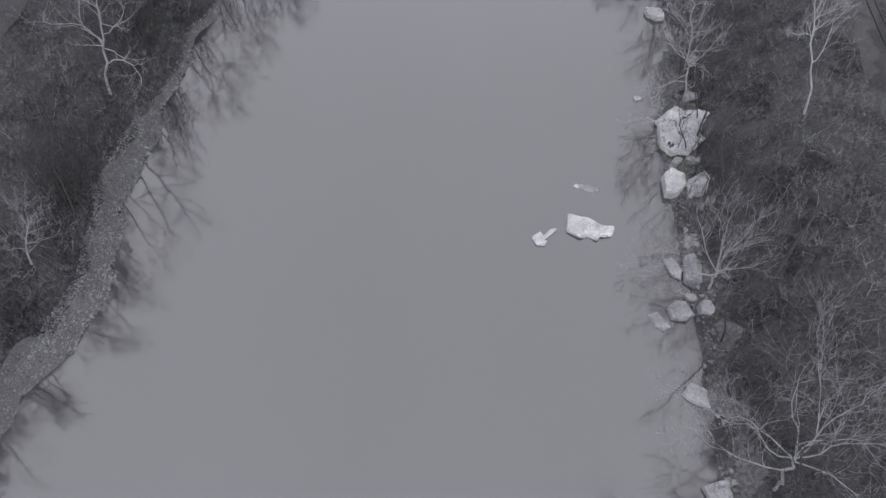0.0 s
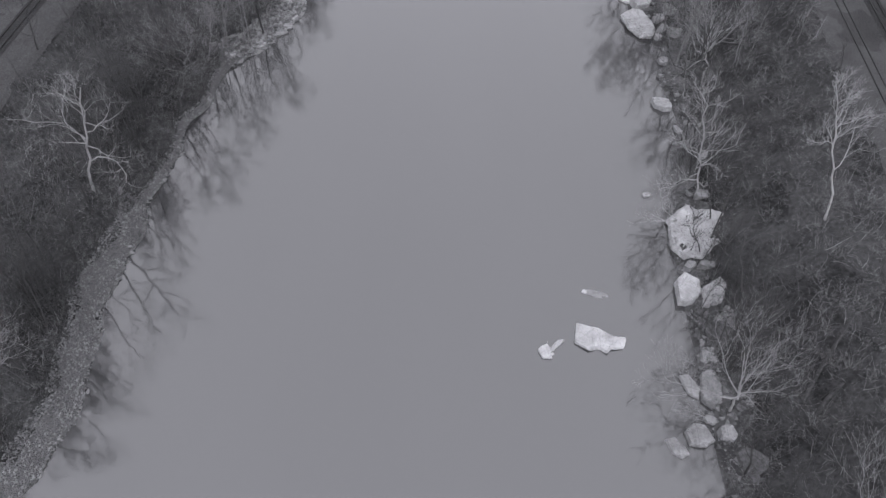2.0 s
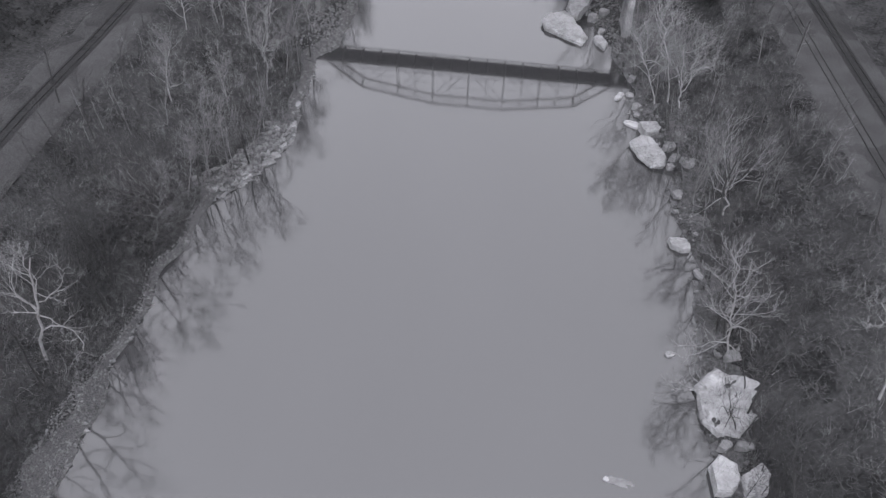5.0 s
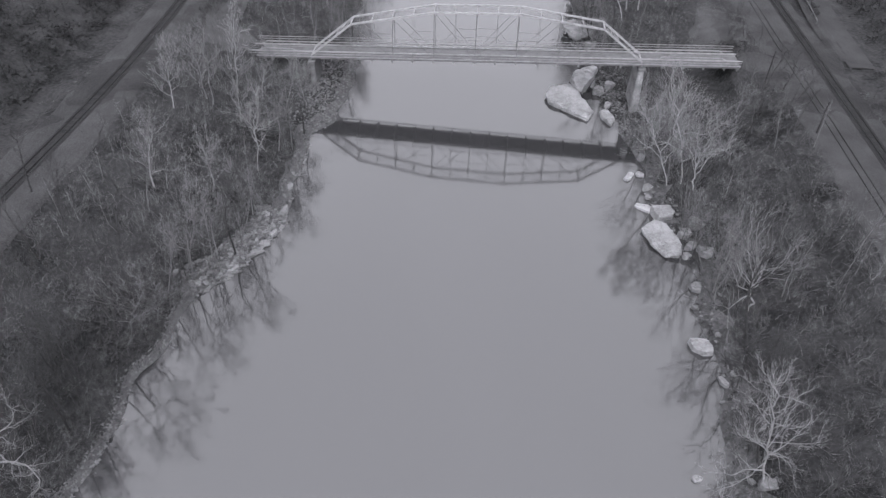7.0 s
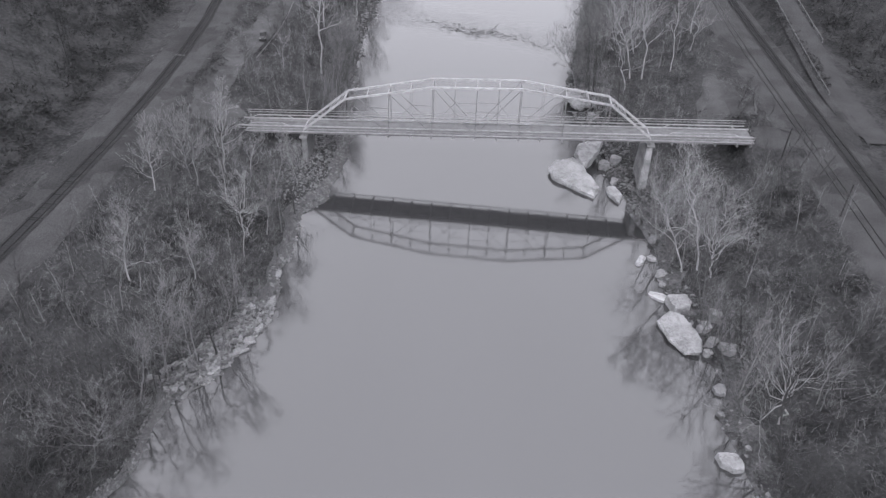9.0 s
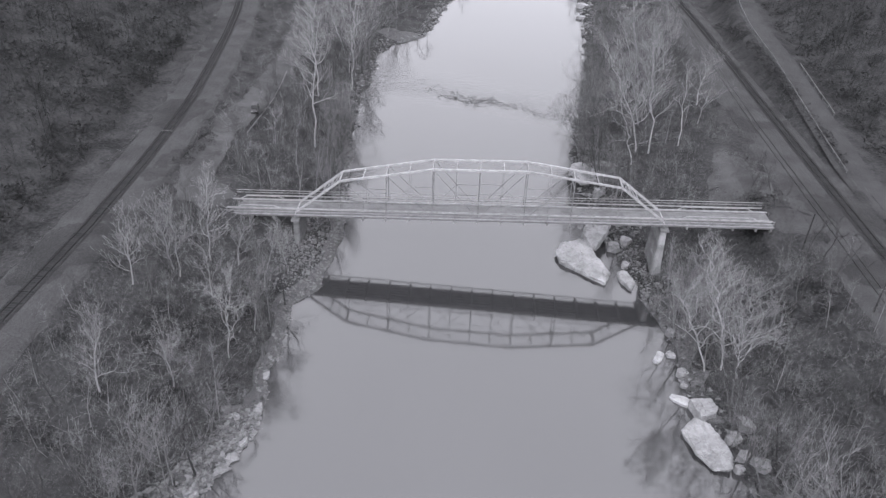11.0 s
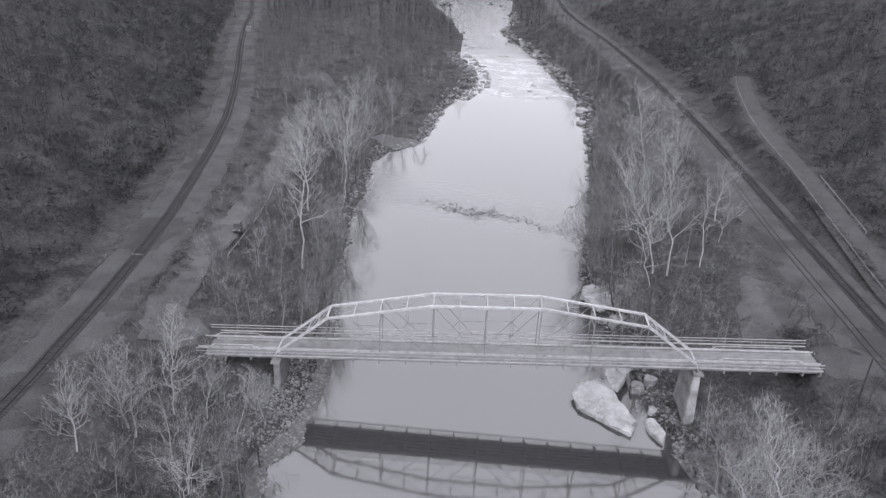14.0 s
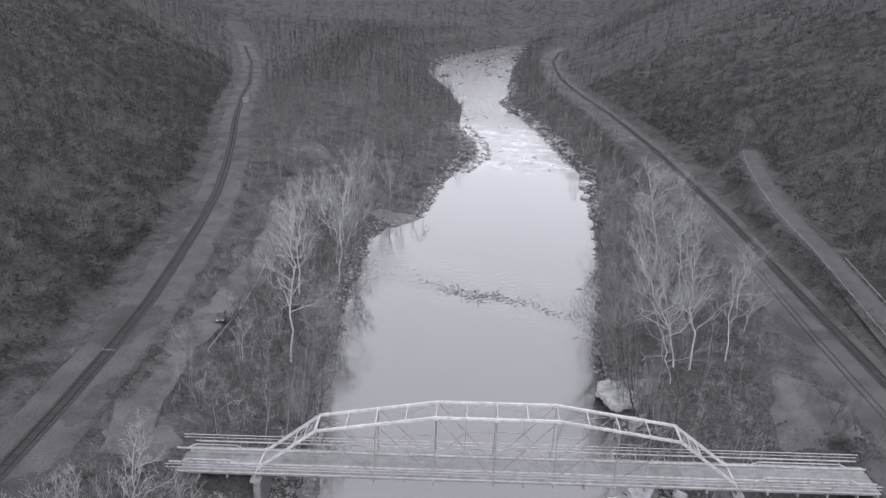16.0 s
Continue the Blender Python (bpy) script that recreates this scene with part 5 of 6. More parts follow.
limbed_tree(43.2, 164.4, 25, 0.32, -8.0, 0.85, ascending(5, 15, 0.22, 0.84, 32, 0.38), 17, 5, M_WHITEBARK)
limbed_tree(40.8, 164.9, 21, 0.3, -11.0, 0.8, ascending(6, 14, 0.25, 0.78, 28, 0.38), 18, 5, M_WHITEBARK)
limbed_tree(45.2, 162.2, 17, 0.28, -4.0, 0.5, ascending(7, 11, 0.2, 0.5, 30, 0.48), 19, 5, M_WHITEBARK)
limbed_tree(48.6, 171.5, 18, 0.26, -2.0, 0.6, ascending(18, 11, 0.25, 0.6, 30, 0.42), 30, 4)
limbed_tree(-41.2, 159.4, 20, 0.24, 2.8, 0.85, ascending(8, 13, 0.3, 0.84, 14, 0.26), 20, 4)
limbed_tree(-50.7, 180.8, 22.5, 0.26, 2.4, 0.84, [(0.3, 0, 24, 0.36, 0.3), (0.36, 20, 20, 0.38, 0.3), (0.4, 340, 30, 0.36, 0.3)] + ascending(9, 13, 0.18, 0.82, 30, 0.22), 21, 4)
limbed_tree(-53.9, 173.7, 20, 0.24, 1.4, 0.86, ascending(10, 13, 0.2, 0.86, 34, 0.2), 22, 4)
limbed_tree(-40.4, 179.1, 17.5, 0.2, 5.0, 0.85, [(0.4, 0, 30, 0.34, 0.5), (0.5, 350, 34, 0.3, 0.5), (0.6, 10, 40, 0.28, 0.5)] + ascending(11, 6, 0.5, 0.84, 40, 0.2), 23, 5)
limbed_tree(-43.6, 167.0, 11, 0.24, 1.5, 0.3, [(0.26, 0, 20, 0.6, 0.3), (0.28, 170, 30, 0.6, 0.3), (0.3, 120, 50, 0.66, 0.3), (0.3, 60, 46, 0.66, 0.3), (0.3, 20, 36, 0.62, 0.4), (0.28, 210, 24, 0.5, 0.4), (0.3, 300, 40, 0.5, 0.4)], 31, 5)
limbed_tree(-55.0, 192.6, 13.5, 0.2, 2.0, 0.8, ascending(19, 10, 0.3, 0.8, 40, 0.24), 32, 4)
limbed_tree(38.4, 91.6, 9, 0.24, -1.5, 0.2, [(0.14, 176, 6, 0.8, 0.15), (0.17, 158, 16, 0.7, 0.2), (0.18, 192, 12, 0.6, 0.2), (0.2, 150, 40, 0.5, 0.2)], 43, 4, M_WHITEBARK)
limbed_tree(41.3, 245.6, 30, 0.38, -13.0, 0.85, [(0.3, 178, 6, 0.4, 0.2), (0.34, 190, 14, 0.36, 0.3), (0.42, 170, 22, 0.34, 0.2)] + ascending(12, 16, 0.26, 0.84, 32, 0.32), 24, 5, M_WHITEBARK)
limbed_tree(43.9, 243.0, 31, 0.38, -5.0, 0.86, ascending(13, 17, 0.3, 0.85, 34, 0.3), 25, 5, M_WHITEBARK)
limbed_tree(39.4, 240.0, 22, 0.3, -8.0, 0.8, [(0.3, 180, 4, 0.46, 0.3)] + ascending(17, 11, 0.24, 0.78, 34, 0.28), 29, 5, M_WHITEBARK)
limbed_tree(50.8, 242.2, 23, 0.26, -2.5, 0.88, ascending(14, 10, 0.4, 0.86, 48, 0.18), 26, 4, M_WHITEBARK)
limbed_tree(57.3, 251.5, 13, 0.2, 2.0, 0.6, ascending(20, 8, 0.3, 0.6, 44, 0.36), 33, 4)
limbed_tree(50.7, 306.1, 32, 0.36, -7.0, 0.85, ascending(21, 15, 0.26, 0.84, 34, 0.32), 34, 5, M_WHITEBARK)
limbed_tree(51.9, 283.5, 24, 0.3, -4.0, 0.8, ascending(22, 14, 0.3, 0.8, 34, 0.34), 35, 5, M_WHITEBARK)
limbed_tree(-43.2, 240.7, 40, 0.44, 1.5, 0.86, [(0.56, 180, 20, 0.16, 0.3), (0.62, 5, 16, 0.18, 0.3), (0.74, 30, 40, 0.18, 0.3)] + ascending(15, 18, 0.3, 0.85, 22, 0.21), 27, 5, M_WHITEBARK)
limbed_tree(-49.0, 274.0, 33, 0.38, 0.5, 0.86, ascending(16, 16, 0.3, 0.85, 30, 0.26), 28, 5, M_WHITEBARK)
limbed_tree(-41.5, 289.0, 34, 0.36, 2.5, 0.8, ascending(23, 15, 0.3, 0.8, 36, 0.3), 36, 5, M_WHITEBARK)
limbed_tree(-51.1, 232.6, 11, 0.18, 0.5, 0.7, ascending(24, 8, 0.3, 0.7, 30, 0.36), 37, 4)
HEROES = ((-51.6, 84.3, 22), (-47.5, 110.3, 16), (42, 96.8, 21), (56.2, 85.2, 20), (41.8, 58.8, 24), (44.6, 30.3, 26), (47.4, 128, 22), (53, 130.5, 12), (43, 163.5, 22), (-41, 159.4, 16), (-50.7, 180.8, 18), (-53.9, 173.7, 16), (-40.4, 179.1, 12), (-43.6, 167, 14), (41, 243, 24), (50.8, 242, 14), (-43.2, 240.7, 22), (-49, 274, 20), (-41.5, 289, 20), (50.7, 306, 20))

PALE = "tall bare tree with pale spreading limbs on the river bank"
LEFT_TREES = ((-55.4, 175.0, 19, 1), (-47.6, 171.7, 16, 1), (-59.3, 167.0, 17, 0), (-45.8, 182.2, 14, 2), (-36.9, 184.6, 12, 2), (-49.9, 353.6, 24, 3), (-59.7, 328.7, 11.5, -3), (-49.6, 50.4, 13, 5), (-50.3, 38.2, 11, 2), (-46.2, 148.6, 14, 0), (-57.5, 303.8, 19, 0.6), (-54.5, 143, 15, -1), (-44, 300, 22, 2), (-49, 318, 24, 1), (-44, 341, 20, 3), (-36, 372, 17, 1), (-48, 380, 21, 0))
RIGHT_TREES = ((60.5, 319.8, 17, -6), (69.0, 350, 15, -3), (44.5, 262, 23, -6), (48, 285, 22, -5), (59, 303, 20, -3), (54, 308, 22, -4), (47, 300, 20, -6), (41, 276, 18, -5), (60, 264, 17, 0), (52, 325, 18, -2))
for k, (x, y, tall, lean) in enumerate(LEFT_TREES + RIGHT_TREES):
    plant(WIDE if (tall < 18 and not 160 < y < 190) or y < 135 else HIGH, k * 2 + k // 3, x, y, tall, k * 77 % 360, lean, PALE, "pale bank trees")
for k, (x, y, tall, lean) in enumerate(((66.5, 176, 9, 2), (64.5, 214, 8, -1), (61.5, 217, 9, 1), (63.5, 222, 7, 0), (70, 186, 8, 3), (66.8, 211, 6, 0), (-58.7, 264.7, 10, 0.3), (-56.3, 260.1, 11, -0.5), (-64.0, 113.8, 13, -2), (-66.0, 133.9, 9, -1), (-64, 157.8, 9, 1), (-59.8, 228.3, 8, 0), (-49.1, 216.5, 12, -1), (-64, 121, 17, 2), (-70, 133, 15, 1), (-59, 139, 16, 1), (-68, 108, 15, 1), (-55.5, 236, 9, 0.5), (-51, 225, 11, -0.5), (-47, 232, 13, 0.6), (-53, 268, 12, 0.4), (-45, 252, 14, 0.8), (-48, 262, 10, 0), (-57, 281, 11, 0), (61, 213, 7, 1), (59.5, 211, 8, 2), (-53, 252, 11, 0))):
    plant(DARK, k, x, y, tall, k * 131 % 360, lean, "dark bare sapling beside the open ground", "dark saplings")
for k, (x, y, tall, lean) in enumerate(((43.4, 140.5, 18.5, -6), (44.5, 126, 18, -5), (43, 113, 17, -5), (41.8, 153, 17, -4), (40.5, 178, 16, -3), (-46.5, 124, 18, 5), (-39.5, 140, 19, 5), (-49.4, 100, 18, 5), (-38.8, 168, 17, 4),
                                        (-49.8, 72, 19, 5), (-48.6, 60, 18, 4), (-37.5, 214, 16, 3), (-39.5, 226, 18, 3), (108.5, 411, 13, 0), (112, 413, 12, 0), (105, 413, 14, 0), (115, 416, 13, 0), (110, 418, 14, 0), (-30, 347, 11, 1), (-26, 350, 9, 1), (-34, 345, 13, 1), (-37, 341, 15, 2), (-22.5, 356, 10, 1))):
    plant(DIMMED if y < 120 else SLIM, k, x, y, tall, k * 97 % 360, lean, "slim bare tree in the bank woods", "bank woods")
# leaning tree over the water and driftwood
for x, y, tall, lean in ((38.6, 66, 7, -8), (39.5, 58, 7, -9)):
    plant(HIGH, 1, x, y, tall, 20, lean, "small pale tree leaning out over the water", "leaning trees")

rng = np.random.default_rng(5)
count = 0
for side, y0, y1, d0, d1, number in ((-1, 25, 125, 3.6, 8, 16), (-1, 125, 335, 1.0, 6, 30), (1, 25, 185, 1.0, 6, 22), (1, 215, 345, 1.0, 6, 34), (-1, 25, 330, 6, 28, 44), (1, 20, 300, 7, 28, 34)):
    done = 0
    while done < number:
        y = rng.uniform(y0, y1)
        d = d0 + (d1 - d0) * rng.random() ** 0.8
        x = float(curve_at(SHORE_L, y) - d if side < 0 else curve_at(SHORE_R, y) + d)
        if (side < 0 and (x < curve_at(TRACK_L, y) + 9 or abs(x - float(dirt_x(y))) < 5 and 195 < y < 345)) or (side > 0 and (x > curve_at(TRACK_R, y) - 13 or (52 < x < 70 and 205 < y < 238))) or (190 < y < 206 and abs(x) < 70):
            continue
        plant(DIMMED if y < 120 else DARK if done % 3 == 0 else SLIM, done, x, y, float(rng.uniform(15, 25) if d1 < 10 else rng.uniform(8, 17)), float(rng.uniform(0, 360)), float(rng.uniform(-2, 2)) - side * (3.0 if d1 < 10 else 1.0), "slim bare tree in the bank woods", "bank woods")
        done += 1


# ---- thickets and far woods ----
def twig_template(seed, blades, reach, tall, width):
    r = random.Random(seed)
    v, f = [], []
    for k in range(blades):
        a, out = r.uniform(0, 6.28), r.uniform(0.1, 1.0) * reach
        b = Vector((r.uniform(-0.3, 0.3) * reach, r.uniform(-0.3, 0.3) * reach, -0.1))
        tip = b + Vector((math.cos(a) * out, math.sin(a) * out, tall * r.uniform(0.45, 1.0)))
        side = Vector((-math.sin(a + r.uniform(-1, 1)), math.cos(a), r.uniform(-0.3, 0.3))).normalized() * width
        n = len(v)
        v += [tuple(b - side), tuple(b + side), tuple(tip)]
        f.append((n, n + 1, n + 2))
        mid = b.lerp(tip, 0.55)
        tip2 = mid + Vector((r.uniform(-0.5, 0.5), r.uniform(-0.5, 0.5), 0.4)) * tall * 0.5
        v += [tuple(mid - side * 0.5), tuple(mid + side * 0.5), tuple(tip2)]
        f.append((n + 3, n + 4, n + 5))
    return np.array(v), np.array(f)


BUSH = [twig_template(k, 17, 1.5, 1.0, 0.019) for k in range(6)]


def briar_template(seed, canes):
    """Long bent canes and thin saplings that arch over the brush."""
    r = random.Random(seed)
    v, f = [], []
    for k in range(canes):
        a, bend, reach = r.uniform(0, 6.28), r.uniform(-0.9, 0.9), r.uniform(0.7, 1.5)
        b = Vector((r.uniform(-0.5, 0.5), r.uniform(-0.5, 0.5), -0.05))
        w = r.uniform(0.005, 0.011)
        for i in range(5):
            u = i / 4
            c = a + bend * u
            q = b + Vector((math.cos(c) * reach * u, math.sin(c) * reach * u, reach * (1.1 * u - 0.75 * u * u)))
            side = Vector((-math.sin(c), math.cos(c), 0.2)) * w * (1 - 0.8 * u)
            v += [tuple(q - side), tuple(q + side)]
            if i:
                n = len(v)
                f += [(n - 4, n - 3, n - 1), (n - 4, n - 1, n - 2)]
    return np.array(v), np.array(f)


BRIAR = [briar_template(k, 3) for k in range(8)]
rng = np.random.default_rng(21)


def bush_spots(count, side, y0, y1, d0, d1, s0, s1):
    b = bank_spots(count, side, y0, y1, d0, d1, s0, s1, 0.9)
    b[:, 2] = height(b[:, 0], b[:, 1]) - 0.05
    b[:, 4] = rng.uniform(0.7, 1.3, count)
    clear = (np.abs(b[:, 1] - 198.4) < 7) & (np.abs(b[:, 0]) > 48)
    clear |= (b[:, 0] > curve_at(TRACK_R, b[:, 1]) - 11.8) | (b[:, 0] < curve_at(TRACK_L, b[:, 1]) + 8.5)
    clear |= (np.abs(b[:, 0] - dirt_x(b[:, 1])) < 4) & (b[:, 1] > 195) & (b[:, 1] < 345)
    clear |= (np.abs(b[:, 0] - path_x(b[:, 1])) < 3.2) & (b[:, 1] > 350) & (b[:, 1] < 436)
    clear |= (b[:, 0] > curve_at(SHORE_L, b[:, 1]) - 2.8) & (b[:, 0] < 0) & (b[:, 1] > 38) & (b[:, 1] < 78)
    clear |= (b[:, 0] < -29) & (b[:, 0] > -47) & (b[:, 1] > 180) & (b[:, 1] < 206)
    clear |= (np.hypot((b[:, 0] - 60.5) / 9, (b[:, 1] - 222) / 14.5) < 1)
    return b[~clear]


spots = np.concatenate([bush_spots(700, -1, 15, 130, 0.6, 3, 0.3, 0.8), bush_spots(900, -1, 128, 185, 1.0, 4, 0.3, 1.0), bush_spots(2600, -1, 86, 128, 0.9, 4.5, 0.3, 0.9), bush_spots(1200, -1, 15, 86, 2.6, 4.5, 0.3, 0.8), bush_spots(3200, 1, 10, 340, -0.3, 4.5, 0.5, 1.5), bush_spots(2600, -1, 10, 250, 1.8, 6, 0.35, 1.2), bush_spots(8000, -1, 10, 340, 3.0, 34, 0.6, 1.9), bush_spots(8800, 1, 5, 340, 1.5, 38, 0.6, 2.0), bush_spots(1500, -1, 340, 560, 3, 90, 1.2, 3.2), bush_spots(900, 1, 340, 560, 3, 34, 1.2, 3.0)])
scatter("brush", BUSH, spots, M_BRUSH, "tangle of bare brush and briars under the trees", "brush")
spots = np.concatenate([bush_spots(2600, -1, 15, 150, 2.6, 26, 1.0, 2.9), bush_spots(2600, 1, 15, 150, 1.0, 28, 1.0, 2.9), bush_spots(2000, -1, 150, 300, 2.0, 24, 1.2, 3.2), bush_spots(2000, 1, 150, 300, 1.5, 26, 1.2, 3.2)])
scatter("briars", BRIAR, spots, M_CANE, "pale arching canes over the bank brush", "brush")


def spray_template(seed, twigs):
    """A bare young tree, 11 m tall: a thin bent stem, crooked limbs and a rounded cloud of twigs that point all ways."""
    r = random.Random(seed)
    s = Shape()
    bend = Vector((r.uniform(-1.5, 1.5), r.uniform(-1.5, 1.5), 0))
    stem = [Vector((0, 0, -0.5)), bend * 0.35 + Vector((0, 0, 3.4)), bend * 0.8 + Vector((0, 0, 6.8)), bend + Vector((0, 0, 10))]
    s.tube(stem, [0.08, 0.065, 0.045, 0.02], 4)
    v, f = list(s.v), []
    for q in s.f:
        f += [(q[0], q[1], q[2]), (q[0], q[2], q[3])]
    tips = []
    for k in range(twigs):
        if k < twigs // 7:
            z = r.uniform(2.0, 9.0)
            b = stem[0].lerp(stem[1], z / 3.4) if z < 3.4 else stem[1].lerp(stem[3], (z - 3.4) / 6.6)
            a, out = r.uniform(0, 6.28), r.uniform(1.4, 3.4) * (1.15 - 0.07 * z)
            tip = b + Vector((math.cos(a) * out, math.sin(a) * out, r.uniform(0.2, 1.6)))
            tips.append((b, tip))
            w = 0.036
        else:
            b, e = r.choice(tips)
            b = b.lerp(e, r.uniform(0.2, 1.0))
            tip = b + (e - b) * 0.2 + Vector((r.gauss(0, 0.62), r.gauss(0, 0.62), r.gauss(0.15, 0.45)))
            w = 0.02
        side = Vector((r.uniform(-1, 1), r.uniform(-1, 1), r.uniform(-0.4, 0.4))).normalized() * w
        n = len(v)
        v += [tuple(b - side), tuple(b + side), tuple(tip)]
        f.append((n, n + 1, n + 2))
    return np.array(v), np.array(f)


b = np.concatenate([bush_spots(170, -1, 20, 125, 3.6, 8, 0.7, 1.4), bush_spots(300, -1, 125, 340, 1.2, 7, 0.65, 1.4), bush_spots(270, 1, 20, 188, 1.5, 7, 0.7, 1.4), bush_spots(210, 1, 212, 345, 1.2, 7, 0.7, 1.45), bush_spots(380, -1, 20, 345, 6, 32, 0.45, 1.0),
                    bush_spots(420, 1, 20, 360, 6, 34, 0.45, 1.0), bush_spots(260, -1, 345, 520, 3, 70, 0.6, 1.1), bush_spots(160, 1, 345, 520, 3, 28, 0.6, 1.1)])
b = b[~((np.abs(b[:, 1] - 198.4) < 11) & (np.abs(b[:, 0]) < 60))]
# the big pale trees stand clear of the young growth
for x, y, tall in [t[:3] for t in LEFT_TREES + RIGHT_TREES] + list(HEROES):
    b = b[np.hypot(b[:, 0] - x * 0.97, b[:, 1] - y + 3.5) > 0.36 * tall]
# one stand of woods in two tones, the near one dimmed by colour
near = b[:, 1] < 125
scatter("young_woods", [spray_template(k, 200) for k in range(8)], b[near], M_DIM, "thin bare young trees along both banks, twigs dimmed downstream", "saplings")
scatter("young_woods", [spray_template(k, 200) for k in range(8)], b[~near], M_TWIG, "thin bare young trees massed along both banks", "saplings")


def woods_template(seed, twigs=56, wide=1.0):
    """A bare tree for the hillsides: trunk, limbs and a haze of twigs."""
    r = random.Random(seed)
    s = Shape()
    s.tube([(0, 0, -0.6), (r.uniform(-0.3, 0.3), r.uniform(-0.3, 0.3), 7), (r.uniform(-0.6, 0.6), r.uniform(-0.6, 0.6), 13)], [0.07, 0.045, 0.015], 3)
    v, f = list(s.v), []
    for q in s.f:
        f += [(q[0], q[1], q[2]), (q[0], q[2], q[3])]
    for k in range(twigs):
        z = r.uniform(4.5, 12.5)
        a, out = r.uniform(0, 6.28), (0.5 + 3.0 * (1 - abs(z - 8) / 7)) * r.uniform(0.5, 1.1)
        inner = 0.0 if k < 14 else r.uniform(0.3, 0.8)
        b = Vector((math.cos(a) * out * inner, math.sin(a) * out * inner, z))
        tip = Vector((math.cos(a + r.uniform(-0.5, 0.5)) * out, math.sin(a + r.uniform(-0.5, 0.5)) * out, z + r.uniform(0.8, 2.6)))
        w = Vector((r.uniform(-1, 1), r.uniform(-1, 1), r.uniform(-0.4, 0.4))).normalized() * (0.06 if k < 14 else 0.05) * wide
        n = len(v)
        v += [tuple(b - w), tuple(b + w), tuple(tip)]
        f.append((n, n + 1, n + 2))
    return np.array(v), np.array(f)


WOODS = [woods_template(k) for k in range(7)]
rng = np.random.default_rng(31)
rows = []
for x0, x1, y0, y1, gap in ((-190, -84, 120, 470, 5.6), (-330, -190, 40, 520, 8), (-190, -84, 40, 120, 8), (-190, -120, 470, 520, 8), (-700, -330, 150, 900, 14), (-330, -90, 520, 1000, 9), (90, 180, 150, 470, 5.8), (180, 330, 110, 520, 8), (100, 180, 470, 520, 8), (330, 700, 150, 900, 14), (84, 330, 520, 1000, 9),
                            (-140, -8, 470, 1010, 5.6), (-120, -30, 350, 470, 8), (12, 82, 440, 1000, 6.0), (-600, 600, 1000, 1500, 13), (-900, 900, 1500, 2300, 22), (82, 100, 60, 200, 6), (66, 110, 440, 560, 6)):
    nx_, ny_ = int((x1 - x0) / gap), int((y1 - y0) / gap)
    x, y = np.meshgrid(x0 + gap * (np.arange(nx_) + 0.5), y0 + gap * (np.arange(ny_) + 0.5))
    x, y = x.ravel() + rng.uniform(-0.5, 0.5, x.size) * gap, y.ravel() + rng.uniform(-0.5, 0.5, x.size) * gap
    xl, xr, tl, tr = curve_at(SHORE_L, y), curve_at(SHORE_R, y), curve_at(TRACK_L, y), curve_at(TRACK_R, y)
    ok = ((x < xl - 4 - 10 * smooth(440, 460, y) * (1 - smooth(500, 540, y))) | (x > xr + 3)) & (np.abs(x - tl) > 10.5) & ~((x > tr - 13) & (x < tr + 6.5))
    ok &= ~((np.abs(x - road_x(y)) < 6.5) & (y > 190) & (y < 408))
    ok &= ~((np.abs(x - path_x(y)) < 4.5) & (y > 350) & (y < 437))
    ok &= (y > 1015) | (x < xl) | (x > xr)
    ok &= (np.hypot((x + 72) / 11, (y - 400) / 9) > 1)
    x, y = x[ok], y[ok]
    far = np.clip(gap / 7, 0.9, 2.0)
    rows.append(np.stack([x, y, height(x, y), rng.uniform(0.65, 1.25, x.size) * far ** 0.5, rng.uniform(0.8, 1.15, x.size), rng.uniform(0, 6.3, x.size)], 1))
spots = np.concatenate(rows)
far = (spots[:, 1] > 530) | (np.abs(spots[:, 0]) > 330)
flats = ~far & (spots[:, 0] > curve_at(TRACK_L, spots[:, 1]) + 9) & (spots[:, 0] < curve_at(TRACK_R, spots[:, 1]) - 8)
scatter("riverside_woods", WOODS, spots[flats], M_FLATS, "pale leafless woods on the river flats", "forest")
scatter("hillside_woods", WOODS, spots[~far & ~flats], M_WOODS, "leafless grey forest covering the valley sides", "forest")
scatter("distant_woods", [woods_template(k, 10, 2.6) for k in range(20, 26)], spots[far], M_WOODS, "distant leafless forest on the far hillsides", "forest")


# evergreen shrubs that mottle the slopes above the railways, and tufts along the edges of the gravel
def shrub_template(seed, leaves=20):
    r = random.Random(seed)
    v, f = [], []
    for k in range(leaves):
        a, u = r.uniform(0, 6.28), r.random()
        q = Vector((math.cos(a) * u ** 0.5, math.sin(a) * u ** 0.5, 0))
        q.z = (1 - u) ** 0.5 * r.uniform(0.5, 1.1) + 0.1
        d = Vector((r.gauss(0, 1), r.gauss(0, 1), r.gauss(0, 0.6))).normalized() * 0.3
        e = d.cross(Vector((r.gauss(0, 1), r.gauss(0, 1), r.gauss(0, 1)))).normalized() * 0.12
        n = len(v)
        v += [tuple(q - d), tuple(q + e), tuple(q + d)]
        f.append((n, n + 1, n + 2))
    return np.array(v), np.array(f)


rng = np.random.default_rng(77)
rows = []
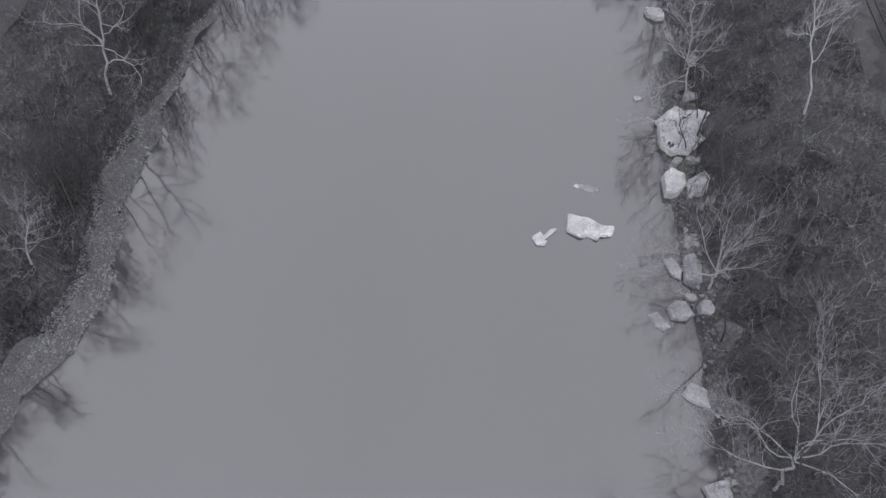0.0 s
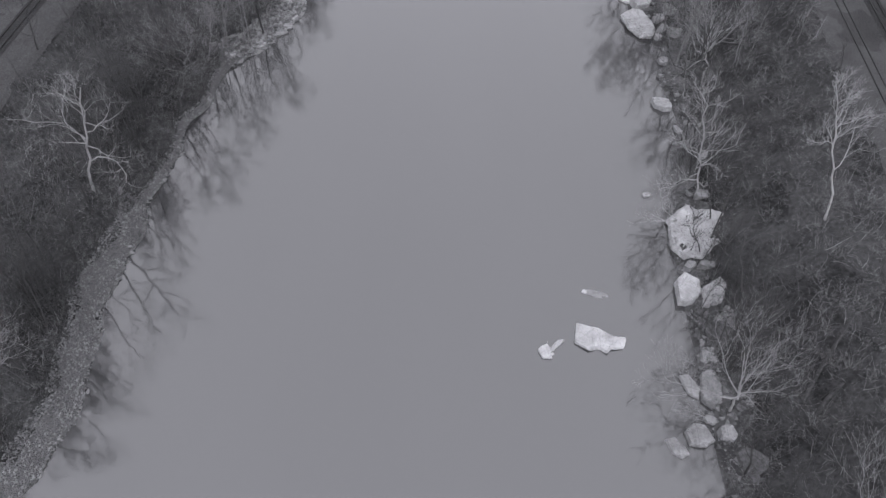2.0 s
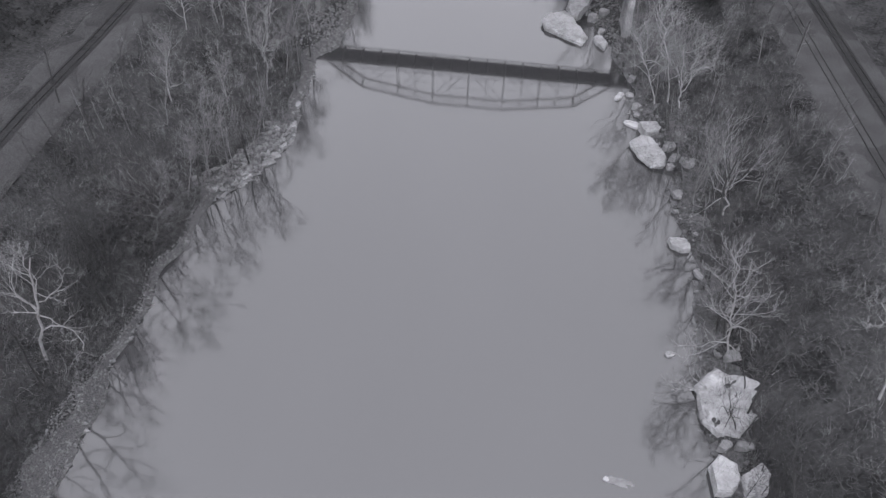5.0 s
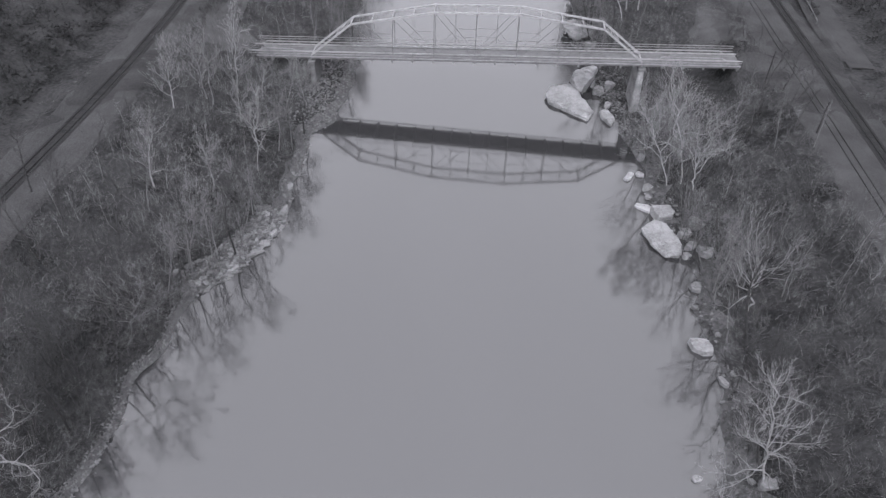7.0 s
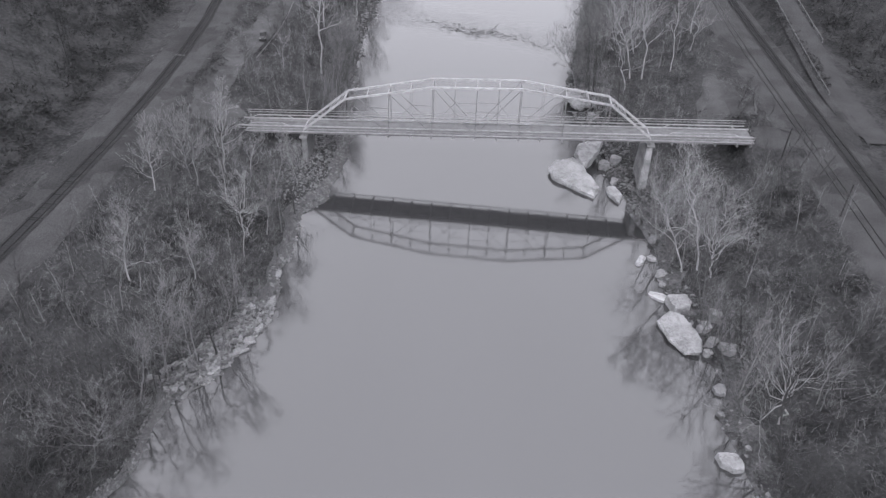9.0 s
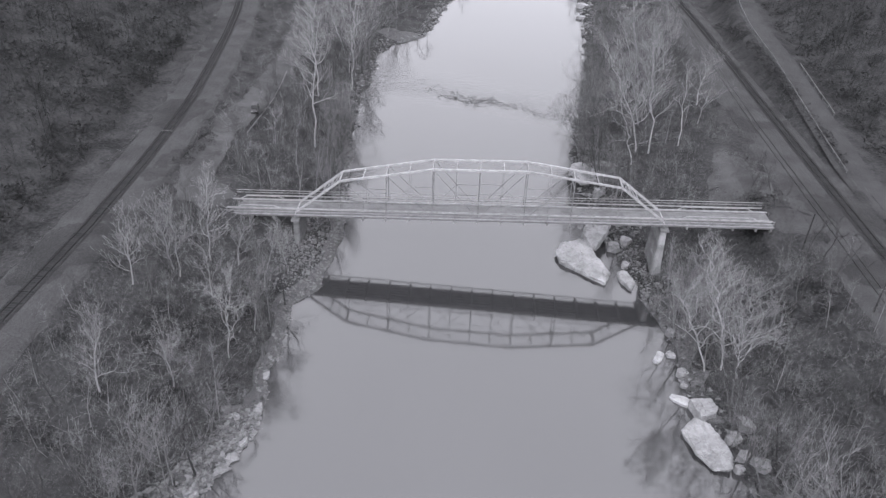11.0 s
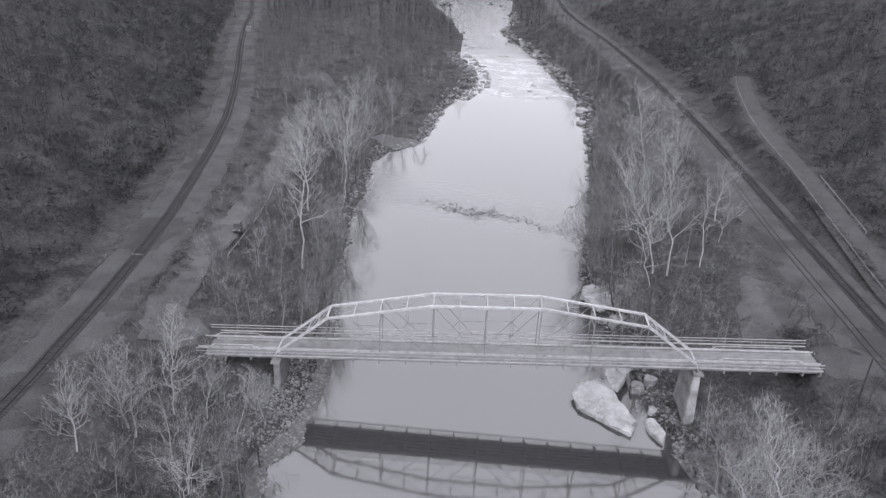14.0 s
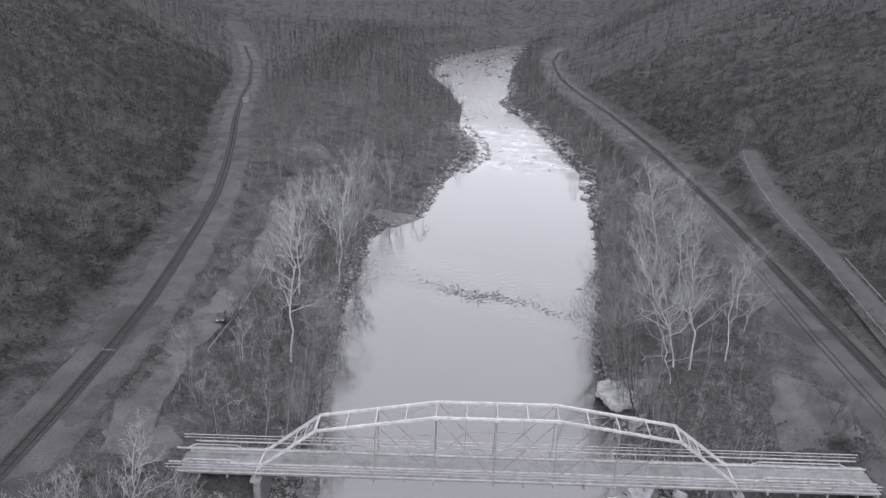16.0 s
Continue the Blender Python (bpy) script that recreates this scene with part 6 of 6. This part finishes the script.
for track, side, count, far in ((TRACK_L, -1, 7500, 130), (TRACK_R, 1, 5500, 120)):
    y = rng.uniform(60, 620, count)
    d = 13 + far * rng.random(count) ** 1.3
    x = curve_at(track, y) + side * d
    keep = ripple(x, y, 31) + 0.5 * ripple(x, y, 11) > -0.75
    keep &= ~((np.abs(x - road_x(y)) < 5.5) & (y > 190) & (y < 410))
    x, y = x[keep], y[keep]
    rows.append(np.stack([x, y, height(x, y) - 0.1, rng.uniform(0.8, 2.6, x.size), rng.uniform(0.8, 1.5, x.size), rng.uniform(0, 6.3, x.size)], 1))
y = rng.uniform(225, 345, 260)
x = curve_at(TRACK_R, y) + 5.6 + 2.2 * rng.random(260)
rows.append(np.stack([x, y, height(x, y) - 0.1, rng.uniform(0.5, 1.3, 260), rng.uniform(0.8, 1.3, 260), rng.uniform(0, 6.3, 260)], 1))
x, y = 60.5 + rng.normal(0, 2.0, 40), 210.5 + rng.normal(0, 2.2, 40)
rows.append(np.stack([x, y, height(x, y) - 0.1, rng.uniform(0.5, 1.4, 40), rng.uniform(0.8, 1.3, 40), rng.uniform(0, 6.3, 40)], 1))
x, y = -65.2 + rng.normal(0, 0.8, 50), rng.uniform(208, 226, 50)
rows.append(np.stack([x, y, height(x, y) - 0.1, rng.uniform(0.5, 1.2, 50), rng.uniform(0.8, 1.3, 50), rng.uniform(0, 6.3, 50)], 1))
scatter("evergreen_undergrowth", [shrub_template(k) for k in range(6)], np.concatenate(rows), M_SHRUB, "dark evergreen shrubs mottling the wooded slopes", "shrubs")
rows = []
for track, offs in ((TRACK_L, (-7.2, 7.6)), (TRACK_R, (-12.6, 5.6))):
    for o in offs:
        y = rng.uniform(60, 480, 1000)
        x = curve_at(track, y) + o - math.copysign(0.5, o) + rng.normal(0, 1.3, 1000)
        keep = ~((np.abs(y - 199) < 9)) & ~((np.abs(x - road_x(y)) < 4) & (y > 195)) & ~((np.abs(x - dirt_x(y)) < 3.5) & (y > 195) & (y < 330))
        x, y = x[keep], y[keep]
        rows.append(np.stack([x, y, height(x, y) - 0.05, rng.uniform(0.3, 0.8, x.size), rng.uniform(0.6, 1.2, x.size), rng.uniform(0, 6.3, x.size)], 1))
a, q = rng.uniform(0, 6.3, 700), rng.uniform(0.2, 1.2, 700) ** 0.5
x, y = 59.5 + 7.6 * q * np.cos(a), 221 + 12.8 * q * np.sin(a)
rows.append(np.stack([x, y, height(x, y) + 0.05, rng.uniform(0.25, 0.9, 700), rng.uniform(0.6, 1.2, 700), rng.uniform(0, 6.3, 700)], 1))
y = rng.uniform(204, 322, 900)
x = dirt_x(y) + np.where(rng.random(900) < 0.5, -3.6, 3.4) + rng.normal(0, 0.5, 900)
rows.append(np.stack([x, y, height(x, y) + 0.05, rng.uniform(0.3, 0.8, 900), rng.uniform(0.6, 1.2, 900), rng.uniform(0, 6.3, 900)], 1))
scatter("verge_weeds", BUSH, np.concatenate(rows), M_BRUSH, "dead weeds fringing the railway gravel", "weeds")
